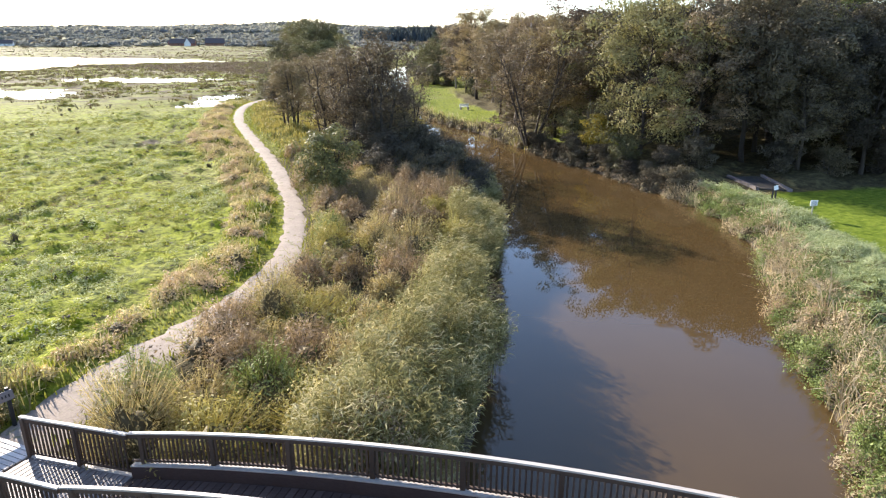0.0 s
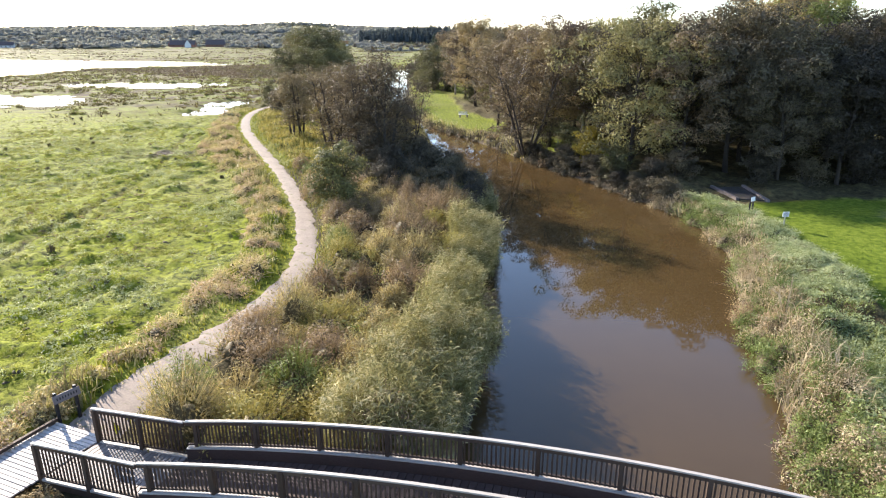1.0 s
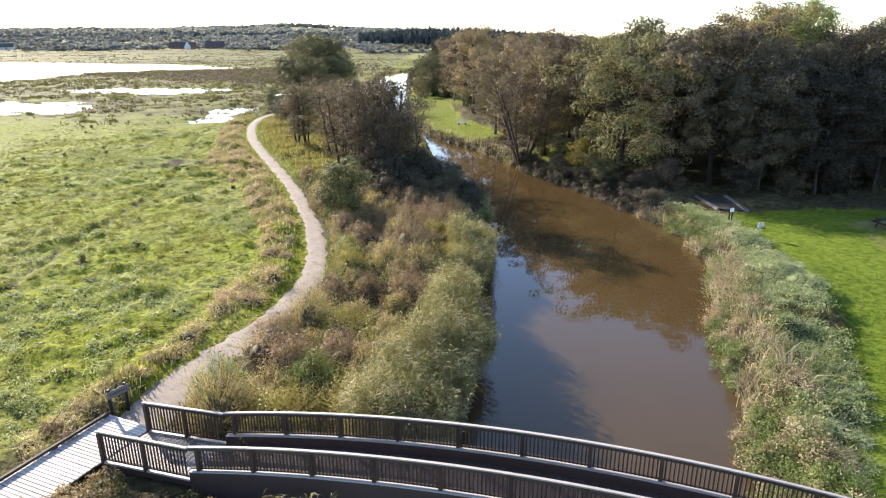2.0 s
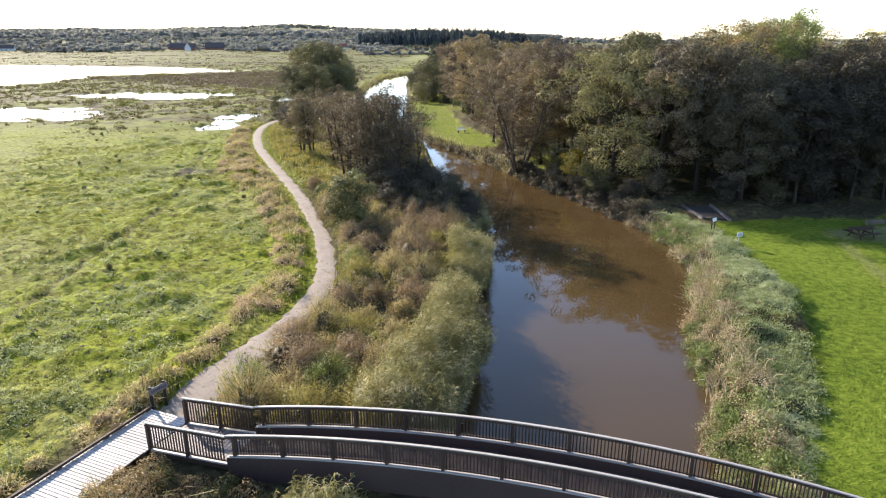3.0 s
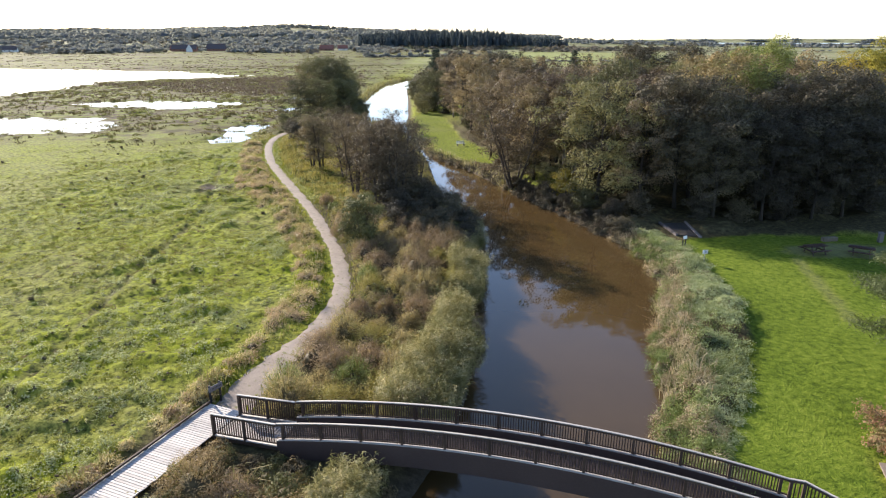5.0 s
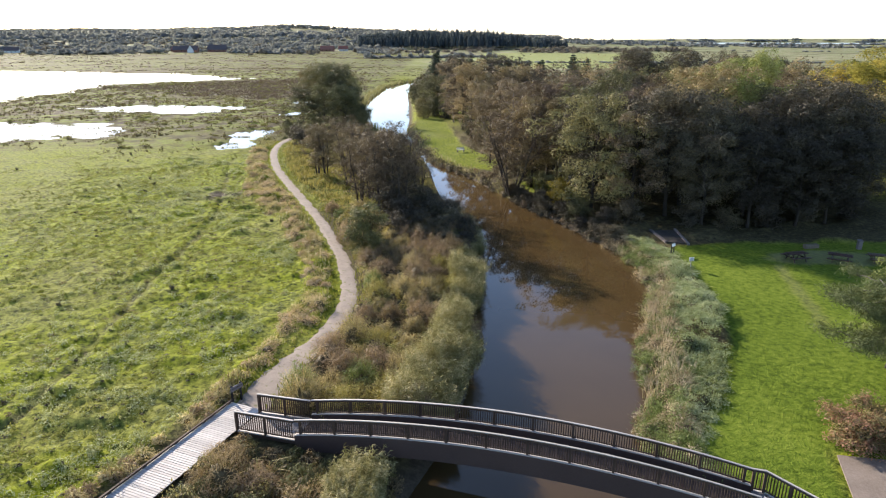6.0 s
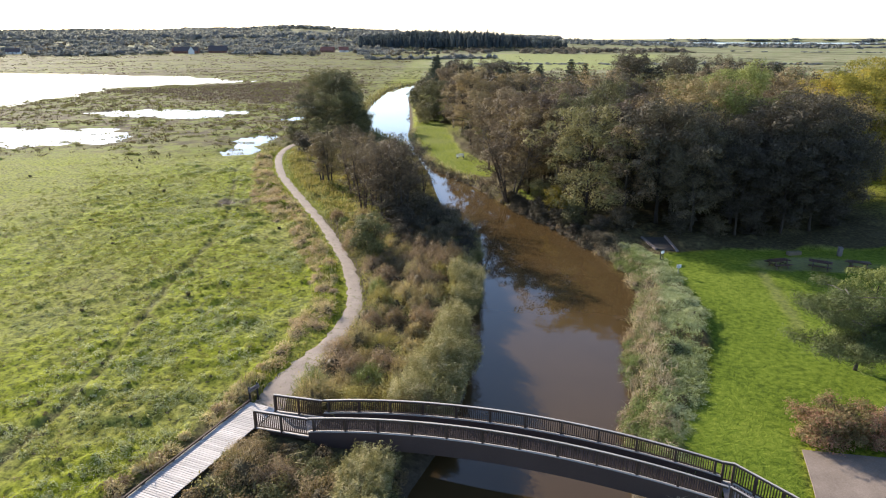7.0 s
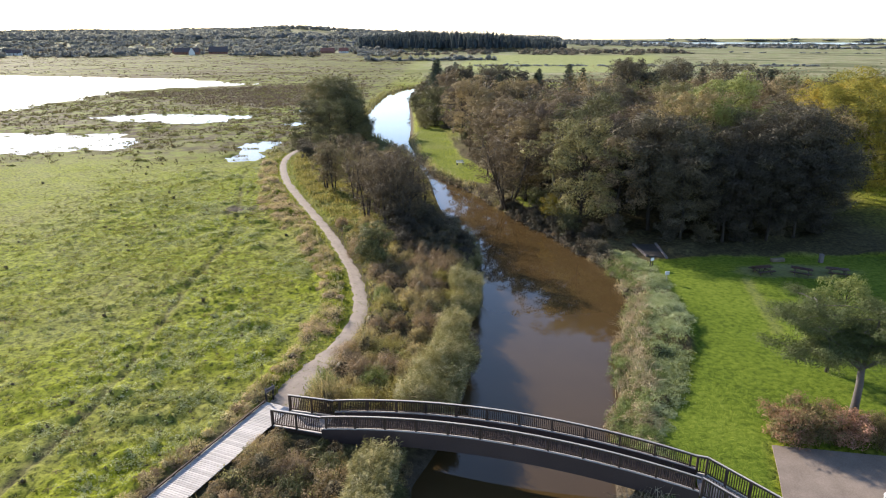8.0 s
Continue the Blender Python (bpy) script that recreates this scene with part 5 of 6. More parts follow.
def reeds(name, x, y, tall, label, seed, per=25):
    """Stalks with long leaves that arch outward and droop with the wind."""
    g = np.random.default_rng(seed)
    root = ground_at(x, y)
    root[:, 2] = np.maximum(root[:, 2], WATER - 0.2)
    h = tall * (0.62 + 0.38 * g.random(len(x)) + 0.5 * (fbm(x, y, 2.6, 2) - 0.4))
    h = h * np.interp(y, [7, 10, 14, 18, 24, 26.6, 28, 31, 36, 41], [0.55, 0.6, 0.95, 1.12, 1.05, 0.7, 0.5, 0.8, 0.85, 0.55])
    tilt = g.normal(size=(len(x), 2)) * 0.10 + np.array([0.13, -0.04])
    t = np.repeat(np.linspace(0.22, 1.0, per)[None, :], len(x), 0) * h[:, None] + g.normal(size=(len(x), per)) * 0.06
    at = np.repeat(root[:, None, :], per, 1)
    at[:, :, 2] += t
    at[:, :, :2] += tilt[:, None, :] * t[:, :, None]
    at = at.reshape(-1, 3)
    n = len(at)
    a = g.random(n) * 2 * math.pi
    out = np.stack([np.cos(a) + 0.55, np.sin(a) - 0.25, 0 * a], 1)
    out /= np.linalg.norm(out, axis=1)[:, None]
    side = np.stack([-out[:, 1], out[:, 0], g.normal(size=n) * 0.5], 1) * (0.0115 * (0.6 + 0.8 * g.random(n)))[:, None]
    long = (0.26 * (0.6 + 0.8 * g.random(n)))[:, None]
    lift = (0.75 * g.random(n))[:, None] * np.array([0, 0, 1.0])
    mid = at + (out + lift) * long * 0.55
    tip = mid + (out * 0.75 + lift * 0.3 - np.array([0, 0, 0.45])) * long * 0.6
    v = np.stack([at - side * 0.5, at + side * 0.5, mid + side, mid - side, tip], 1).reshape(-1, 3)
    i = np.arange(n)[:, None] * 5
    faces = np.concatenate([i + np.array([0, 1, 2]), i + np.array([0, 2, 3]), i + np.array([3, 2, 4])], 1).reshape(-1, 3)
    stuff(name, array_mesh(name, v, faces, M_REED), label, "reeds")
    stalks = blade_mesh("reed_stalks", root, h, np.full(len(root), 0.022), M_STRAW, 0.12, seed + 1, (0.13, -0.04))
    stuff("reed_stalks", stalks, "thin straw-coloured reed stalks at the water's edge", "reeds")


def herbs(name, x, y, low, high, size, material, label, seed, per=40, spread=0.32):
    """Leafy heads of herbs: clouds of small leaves on the ground."""
    g = np.random.default_rng(seed)
    base = ground_at(x, y)
    top = low + (high - low) * g.random(len(x)) * (0.3 + 1.2 * fbm(x, y, 2.0, 2))
    c = np.repeat(base, per, 0)
    c[:, 2] += np.repeat(top, per) * g.random(len(c)) ** 0.55
    c[:, :2] += g.normal(size=(len(c), 2)) * spread * (0.5 + 0.5 * g.random((len(c), 1)))
    return stuff(name, leaf_mesh(name, c, size * (0.5 + g.random(len(c))), material, 0.5, 0.45, seed), label, "herbs")


def mounds(name, x, y, r0, r1, tall, size, material, label, seed, per=240, slim=0.4, fray=0.13):
    """Rounded heaps of leaves that shade like single plants."""
    g = np.random.default_rng(seed)
    n = len(x)
    r = r0 + (r1 - r0) * g.random(n)
    h = r * tall * (0.7 + 0.6 * g.random(n))
    v = g.normal(size=(n, per, 3))
    v[:, :, 2] = np.abs(v[:, :, 2])
    v /= np.linalg.norm(v, axis=2)[:, :, None]
    lump = 1 + 0.25 * np.sin(v[:, :, 0] * 5 + x[:, None] * 3) * np.sin(v[:, :, 1] * 5 + y[:, None] * 3)
    shell = (0.55 + 0.5 * g.random((n, per)) ** (0.5 if fray > 0.1 else 0.3)) * lump
    c = v * shell[:, :, None] * np.stack([r, r, h], 1)[:, None, :] + ground_at(x, y)[:, None, :]
    facing = v.reshape(-1, 3)
    # matted inside of each heap: an uneven dome coloured dark for inner shade
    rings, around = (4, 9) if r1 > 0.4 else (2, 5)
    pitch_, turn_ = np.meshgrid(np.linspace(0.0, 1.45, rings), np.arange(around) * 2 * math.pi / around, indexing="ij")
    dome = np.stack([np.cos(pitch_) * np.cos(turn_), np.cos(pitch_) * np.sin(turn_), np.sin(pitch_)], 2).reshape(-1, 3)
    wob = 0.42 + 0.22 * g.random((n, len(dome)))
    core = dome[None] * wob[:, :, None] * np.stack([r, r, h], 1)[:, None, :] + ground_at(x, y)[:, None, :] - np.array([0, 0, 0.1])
    q = np.array([[i * around + k, i * around + (k + 1) % around, (i + 1) * around + (k + 1) % around, (i + 1) * around + k] for i in range(rings - 1) for k in range(around)])
    q = (q[None] + (np.arange(n) * len(dome))[:, None, None]).reshape(-1, 4)
    stuff(name + "_thatch", array_mesh(name + "_thatch", core.reshape(-1, 3), q, M_THATCH, True), "shade-darkened matted inside of the " + label, "herbs")
    # plumes that fan out through the skin
    fan = per // 2
    w = g.normal(size=(n, fan, 3)) * np.array([1, 1, 0.8]) + np.array([0, 0, 0.55])
    w[:, :, 2] = np.abs(w[:, :, 2])
    w /= np.linalg.norm(w, axis=2)[:, :, None]
    bulge = 0.75 + 0.3 * np.sin(w[:, :, :1] * 5 + x[:, None, None] * 3) * np.sin(w[:, :, 1:2] * 5 + y[:, None, None] * 3) + 0.3 * g.random((n, fan, 1))
    arm = w * bulge * np.stack([r, r, h], 1)[:, None, :]
    mid = ground_at(x, y)[:, None, :]
    foot, tip = (mid + arm * 0.72).reshape(-1, 3), (mid + arm * 1.08 + g.normal(size=arm.shape) * fray + np.array([0.04, -0.03, 0.0])).reshape(-1, 3)
    side = np.cross(arm.reshape(-1, 3), g.normal(size=(n * fan, 3)))
    side *= 0.17 * size * (0.5 + g.random((n * fan, 1))) / (np.linalg.norm(side, axis=1)[:, None] + 1e-9)
    blades = np.stack([foot - side, foot + side, tip + side * 0.35, tip - side * 0.35], 1).reshape(-1, 3)
    stuff(name + "_plumes", array_mesh(name + "_plumes", blades, np.arange(n * fan * 4).reshape(-1, 4), material), "feathery stems of the " + label, "herbs")
    half = per
    return stuff(name, leaf_mesh(name, c[:, :half].reshape(-1, 3), size * (0.5 + g.random(n * half)), material, 0.3, slim, seed, facing.reshape(n, per, 3)[:, :half].reshape(-1, 3)), label, "herbs")


def islet(x, y):
    inner = smooth(0.7, 1.4, x - path_x(y)) * (x < left_bank(y) - 0.2) * (y > 13.5)
    south = (y <= 13.5) * (x < left_bank(y) - 0.2) * ((x - B0.x) * BN.x + (y - B0.y) * BN.y > 1.0)
    return (inner + south) * off_boards(x, y, 0.3, 1.0)


def belt(x, y):
    """The reed belt on the islet's water side."""
    d = left_bank(y) - x
    w = np.interp(y, [8, 13, 17, 21, 25, 27.5, 29.5, 34, 40, 46, 56], [1.2, 3.7, 3.5, 2.8, 2.2, 0.7, 1.5, 2.0, 1.8, 0.2, 0.2]) + 1.6 * (fbm(x, y, 2.2) - 0.5)
    south = (y > 3.4) & (y < 8.6) & (d > 0.9) & (d < 3.3)
    return np.where(y < 10, south, (d > 0.35 - 1.35 * smooth(0.32, 0.62, fbm(x + 9, y, 2.6, 2))) & (d < w))


x, y = scatter(7000, -14, 3, 4, 60, lambda x, y: islet(x, y) * (1 - 0.85 * belt(x, y)) * (0.15 + 0.85 * smooth(0.40, 0.55, fbm(x, y + 30, 2.2, 2))), 1)
sward("dry_grass", x, y, 0.62, 0.034, M_STRAW, "dry straw-coloured grass on the river strip", "grass", 0.9, 1, (0.15, -0.1))
x, y = scatter(300, -14, 3, 4, 60, lambda x, y: islet(x, y) * (1 - 0.85 * belt(x, y)) * smooth(0.38, 0.52, fbm(x, y + 30, 2.2, 2)), 101)
herbs("withered_herbs", x, y, 0.3, 1.15, 0.075, M_STRAW, "withered straw-yellow herbs in mounds", 101, 34, 0.30)
x, y = scatter(240, -14, 3, 4, 60, lambda x, y: islet(x, y) * (1 - 0.85 * belt(x, y)) * smooth(0.62, 0.42, fbm(x, y + 30, 2.2, 2)), 2)
herbs("dying_herbs", x, y, 0.3, 1.2, 0.065, M_HERB, "tangled brown dying herbs between grass tufts", 2, 36, 0.30)


def apart(x, y, gap):
    """Drops places nearer than a gap to one kept before."""
    kept = []
    for k in range(len(x)):
        if all((x[k] - x[j]) ** 2 + (y[k] - y[j]) ** 2 > gap * gap for j in kept):
            kept.append(k)
    return x[kept], y[kept]


hx, hy = scatter(5200, -19, 3, -10, 56, lambda x, y: islet(x, y) * (1 - 0.95 * belt(x, y)), 130)
clear = off_boards(hx, hy, 0.85, 1.3) > 0
clear &= (hx - path_x(hy) > np.interp(hy, [13, 22, 28], [2.2, 2.0, 1.55])) | (hy < 13.5)
hx, hy = apart(hx[clear], hy[clear], 1.75)
tone = np.clip(0.5 + 1.6 * (fbm(hx, hy, 6.0, 2) - 0.48) + np.random.default_rng(131).normal(size=len(hx)) * 0.24, 0, 0.999)
HEAPS = ((M_HERB, "dark brown dying heaps of herbs"), (M_RUSSET, "russet withered heaps of meadowsweet"), (M_HAY, "straw-coloured heaps of matted grass"), (M_OLIVE, "yellow-olive heaps of herbs on the river strip"), (M_SILVER, "grey-green heaps of herbs on the river strip"))
kind_of = np.digitize(tone, [0.14, 0.42, 0.72, 0.92])
for k, (mat, label) in enumerate(HEAPS):
    pick = (kind_of == k) & (hy > 11)
    mounds("herb_mounds", hx[pick], hy[pick], 0.7, 1.4, 1.3, 0.05, mat, label, 132 + k, 1700, 0.42, 0.09)
# below the bridge: darker herb kinds, its shadow put into their colour
for k, mat in enumerate((M_HERB, M_DEEP, M_RUSSET)):
    pick = (np.arange(len(hx)) % 3 == k) & (hy <= 11)
    mounds("herb_mounds", hx[pick], hy[pick], 0.7, 1.4, 1.0, 0.048, mat, "rank herbs below the bridge, its shade put into darker leaf kinds", 142 + k, 1500, 0.42, 0.06)
for k, (n, mat, label) in enumerate(((90, M_OLIVE, "yellow-olive heaps of herbs on the river strip"), (60, M_RUSSET, "russet withered heaps of meadowsweet"), (60, M_STRAW, "straw-coloured heaps of matted grass"))):
    x, y = scatter(int(n * 1.9), -13, 2, 6, 54, lambda x, y: islet(x, y) * (1 - belt(x, y)) * smooth(0.3, 0.6, fbm(x + 50 * k, y, 4.0, 2)), 130 + k)
    mounds("herb_mounds", x, y, 0.4, 0.95, 1.15, 0.055, mat, label, 130 + k)
x, y = scatter(500, -14, 3, 4, 60, lambda x, y: islet(x, y) * (1 - 0.8 * belt(x, y)) * smooth(0.5, 0.62, fbm(x - 60, y, 3.0, 2)), 3)
herbs("green_herbs", x, y, 0.3, 0.9, 0.06, M_NETTLE, "green nettles and herbs among the dry grass", 3)
x, y = scatter(44000, -6.0, 5.0, 3, 58, lambda x, y: belt(x, y) * off_boards(x, y, 0.35) * (0.35 + 0.65 * smooth(0.3, 0.5, fbm(x, y, 1.2, 2))) * np.interp(y, [12, 36, 46], [1, 0.9, 0.6]), 4)
reeds("reed_bed", x, y, 2.6, "dense pale green reed bed leaning over the water", 4)

# growth close under ramp and bridge end, shade put into dark leaf colours
x, y = apart(*scatter(1500, -13, -2.6, 2.0, 12.0, lambda x, y: (x < left_bank(y) - 0.4) * ((x - B0.x) * BN.x + (y - B0.y) * BN.y > 2.6) * off_boards(x, y, 0.35) * (1 - belt(x, y)), 143), 0.75)
for k, mat in enumerate((M_DEEP, M_HERB)):
    mounds("shade_herbs", x[k::2], y[k::2], 0.4, 0.8, 0.85, 0.05, mat, "herbs beside the bridge, its shade put into their dark leaves", 144 + k, 420, 0.42, 0.06)

# verges of the footpath
def verge_left(x, y, start=0.75):
    return smooth(start, start + 0.3, path_x(y) - x) * smooth(-0.6, 0.3, x - hedge_x(y)) * off_boards(x, y) * (y > 13)


def boards_side(x, y):
    s, t = (x - B0.x) * BN.x + (y - B0.y) * BN.y, (x - B0.x) * BW.x + (y - B0.y) * BW.y
    return (s < -0.1) * (s > -1.35) * (t > -2.0) * (y < 17)


x, y = scatter(75000, -37, -7, 13, 112, lambda x, y: verge_left(x, y, 1.25) * (0.55 + 0.45 * smooth(0.40, 0.55, fbm(x, y, 2.0, 2))), 5)
sward("verge_grass", x, y, 0.42, 0.045, M_STRAW, "tall dry grass along the footpath's verge", "grass", 0.5, 5, (0.1, -0.05))
x, y = scatter(90000, -37, -7, 13, 112, lambda x, y: verge_left(x, y) * np.maximum(smooth(0.5, 0.36, fbm(x, y, 2.0, 2)), smooth(1.7, 1.2, path_x(y) - x)), 6)
sward("green_verge", x, y, 0.2, 0.05, M_GRASS, "short green grass at the footpath's edge", "grass", 0.5, 6)
x, y = apart(*scatter(4200, -37, -8, 14, 100, lambda x, y: verge_left(x, y, 1.5) * smooth(0.18, 0.42, fbm(x + 20, y, 3.0, 2)), 140), 0.5)
mounds("verge_mounds", x[::2], y[::2], 0.35, 0.75, 0.8, 0.06, M_HAY, "matted straw-coloured grass heaps on the verge", 140, 220)
mounds("verge_mounds", x[1::2], y[1::2], 0.35, 0.8, 0.75, 0.06, M_RUSSET, "brown withered herbs on the verge", 145, 220)
x, y = scatter(2600, -24, -10, -10, 17, lambda x, y: boards_side(x, y) * smooth(0.32, 0.46, fbm(x, y, 2.2, 2)), 141)
x, y = apart(x, y, 0.5)
mounds("verge_mounds", x[::4], y[::4], 0.25, 0.55, 1.0, 0.06, M_RUSSET, "russet grass heaps beside the boardwalk", 141, 220)
mounds("verge_mounds", x[1::2], y[1::2], 0.25, 0.55, 0.95, 0.06, M_HAY, "straw-coloured grass heaps beside the boardwalk", 142, 220)
x, y = scatter(16000, -20, -9, -10, 17, lambda x, y: boards_side(x, y) * smooth(0.42, 0.52, fbm(x, y, 1.8, 2)), 7)
sward("boardwalk_grass", x, y, 0.6, 0.04, M_STRAW, "dry grass tufts beside the boardwalk", "grass", 0.6, 7, (0.1, -0.05))
x, y = scatter(60000, -33, -6, 14, 110, lambda x, y: smooth(0.55, 0.8, x - path_x(y)) * smooth(2.6, 1.2, x - path_x(y)) * 0.8, 8)
sward("path_edge_grass", x, y, 0.3, 0.05, M_PALE, "yellow-green grass along the inner edge of the path", "grass", 0.6, 8)
x, y = scatter(70000, -33, 0, 56, 112, lambda x, y: smooth(1.2, 2.4, x - path_x(y)) * (x < left_bank(y) - 0.3) * (0.3 + 0.7 * fbm(x, y, 3.0)), 9)
sward("strip_grass", x, y, 0.5, 0.06, M_OLIVE, "rough autumn grass under the thin alders", "grass", 0.5, 9)

# right bank: water-side growth and pale grass towards the lawn
LAWN_EDGE = [(4, 11.4), (11, 12.6), (14.2, 15.4), (22, 18.7), (28.3, 20.7), (36.5, 21.8), (43, 21.3), (45, 21.0)]


def right_strip(x, y):
    edge = np.interp(y, [p[0] for p in LAWN_EDGE], [p[1] for p in LAWN_EDGE])
    return (x > right_bank(y) - 0.3) * smooth(0.5, -0.4, x - edge) * off_boards(x, y)


def waterside(x, y):
    return smooth(2.6, 1.2, x - right_bank(y) + 1.5 * (fbm(x, y, 2.0) - 0.5))


x, y = scatter(30000, 8, 24, -12, 46, lambda x, y: right_strip(x, y) * waterside(x, y) * smooth(0.44, 0.56, fbm(x, y, 1.6, 2)), 10)
sward("bank_grass", x, y, 0.85, 0.036, M_PLUME, "tall bleached grass overhanging the water", "grass", 0.8, 10, (-0.2, -0.05))
x, y = scatter(1900, 8, 24, -12, 46, lambda x, y: right_strip(x, y) * waterside(x, y) * smooth(0.42, 0.54, fbm(x, y, 1.6, 2)), 110)
herbs("withered_herbs", x, y, 0.35, 1.1, 0.048, M_PLUME, "pinkish withered herbs on the bank", 110, 60, 0.26)
x, y = scatter(6000, 8, 24, -12, 46, lambda x, y: right_strip(x, y) * waterside(x, y) * smooth(0.56, 0.42, fbm(x, y, 1.6, 2)), 11)
herbs("bank_herbs", x, y, 0.25, 0.9, 0.058, M_NETTLE, "leafy green herbs along the water's edge", 11, 48, 0.28)
x, y = scatter(12000, 8, 24, -12, 46, lambda x, y: right_strip(x, y) * (1 - waterside(x, y)) * smooth(0.36, 0.5, fbm(x, y, 1.2, 2)), 12)
herbs("silvery_herbs", x, y, 0.08, 0.36, 0.055, M_SILVERY, "pale silvery tufts of grass beside the lawn", 12, 40, 0.24)
x, y = scatter(50000, 8, 24, -12, 46, lambda x, y: right_strip(x, y) * (1 - 0.8 * waterside(x, y)), 120)
sward("silvery_grass", x, y, 0.24, 0.04, M_SILVER, "flattened green grass beside the lawn", "grass", 1.0, 120, (0.2, -0.2))
for k, (n, mat, near, label) in enumerate(((420, M_NETTLE, 1, "green heaps of nettle on the bank"), (260, M_PLUME, 1, "bleached heaps of reed grass on the bank"), (700, M_SILVERY, 0, "silvery heaps of flattened grass beside the lawn"), (90, M_RUSSET, 1, "withered russet heaps on the bank"))):
    x, y = scatter(n * (3 if near else 9), 8, 24, -12, 46, lambda x, y: right_strip(x, y) * (waterside(x, y) if near else 1 - waterside(x, y)) * smooth(0.35, 0.6, fbm(x + 30 * k, y, 2.6, 2)), 150 + k)
    x, y = apart(x, y, 0.8 if near else 0.62)
    mounds("bank_mounds", x, y, 0.45, 1.0, 0.9 if near else 0.34, 0.042, mat, label, 150 + k, 560)
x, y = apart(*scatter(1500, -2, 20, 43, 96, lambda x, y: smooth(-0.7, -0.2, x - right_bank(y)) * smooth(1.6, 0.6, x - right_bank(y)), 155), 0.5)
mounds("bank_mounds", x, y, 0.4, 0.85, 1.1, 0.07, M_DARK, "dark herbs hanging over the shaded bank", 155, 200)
x, y = apart(*scatter(700, -4, 20, 43, 110, lambda x, y: smooth(-0.5, 0.0, x - right_bank(y)) * smooth(2.0, 0.9, x - right_bank(y)) * smooth(0.45, 0.55, fbm(x, y, 4.0, 2)), 156), 0.8)
mounds("bank_mounds", x, y, 0.35, 0.7, 1.0, 0.06, M_RUSSET, "withered brown herbs on the far bank", 156, 160)
x, y = scatter(60000, -14, 19, 48, 140, lambda x, y: (y > 66) * smooth(-0.3, 0.2, x - right_bank(y)) * smooth(2.2, 1.0, x - right_bank(y)) * (0.4 + 0.6 * fbm(x, y, 2.0)), 13)
sward("far_bank_grass", x, y, 0.7, 0.06, M_STRAW, "brown grass hanging over the cut far bank", "grass", 0.7, 13, (-0.2, -0.1))
x, y = scatter(40000, -40, 0, 100, 330, lambda x, y: smooth(-2.5, -0.3, x - left_bank(y)) * (x < left_bank(y) + 0.3), 14)
sward("far_reeds", x, y, 1.2, 0.12, M_STRAW, "belt of dull reeds along the river's far bend", "reeds", 0.4, 14)

# meadow tussocks
def pasture(x, y):
    return smooth(0.3, -0.8, x - hedge_x(y))


x, y = scatter(6500, -62, -9, -4, 96, lambda x, y: pasture(x, y) * smooth(0.46, 0.58, fbm(x, y + 7, 1.9, 2)) * smooth(0.34, 0.62, fbm(x, y - 70, 16.0)), 15)
mounds("meadow_tussocks", x, y, 0.10, 0.30, 0.75, 0.06, M_PALE, "pale tussocks scattered over the green meadow", 15, 24)
x, y = scatter(26000, -48, -9, -4, 96, lambda x, y: pasture(x, y) * smooth(0.46, 0.56, fbm(x + 70, y, 2.2, 2)) * smooth(24, 3, hedge_x(y) - x) * smooth(0.36, 0.54, fbm(x + 11, y, 11.0, 2)), 215)
mounds("meadow_tussocks", x, y, 0.14, 0.4, 0.85, 0.06, M_FROSTY, "silvery tussocks along the meadow's edge", 215, 18)
for k, (mat, many, label) in enumerate(((M_FROSTY, 4200, "grey-green tussocks in the meadow"), (M_PALE, 8000, "yellow-green tussocks in the meadow"), (M_HERB, 900, "brown withered tussocks in the meadow"))):
    x, y = scatter(many, -58, -9, -6, 84, lambda x, y: pasture(x, y) * smooth(0.42, 0.6, fbm(x + 61 * k, y - 20, 7.0, 3)), 220 + k)
    mounds("meadow_tussocks", x, y, 0.16, 0.42, 0.7, 0.05, mat, label, 220 + k, 34, 0.4, 0.08)
x, y = scatter(9000, -70, -9, -4, 100, lambda x, y: pasture(x, y) * smooth(0.46, 0.6, fbm(x + 33, y, 1.5, 2)), 16)
x, y = clumps(x, y, 10, 0.18, 16)
sward("meadow_grass", x, y, 0.13, 0.045, M_GRASS, "uneven green meadow grass", "grass", 1.3, 16, (0.3, -0.25), 0.6, 0.8)
x, y = scatter(60, -75, -14, 6, 104, lambda x, y: pasture(x, y) * smooth(0.45, 0.6, fbm(x, y + 90, 9.0)), 17)
x, y = clumps(x, y, 40, 0.18, 17)
sward("rush_tufts", x, y, 0.34, 0.05, M_DARK, "dark rush tufts standing in the meadow", "rushes", 0.4, 17)
# marsh
def marshy(x, y):
    return field(x, y)[3] * (field(x, y)[0] > POND_LEVEL + 0.03)


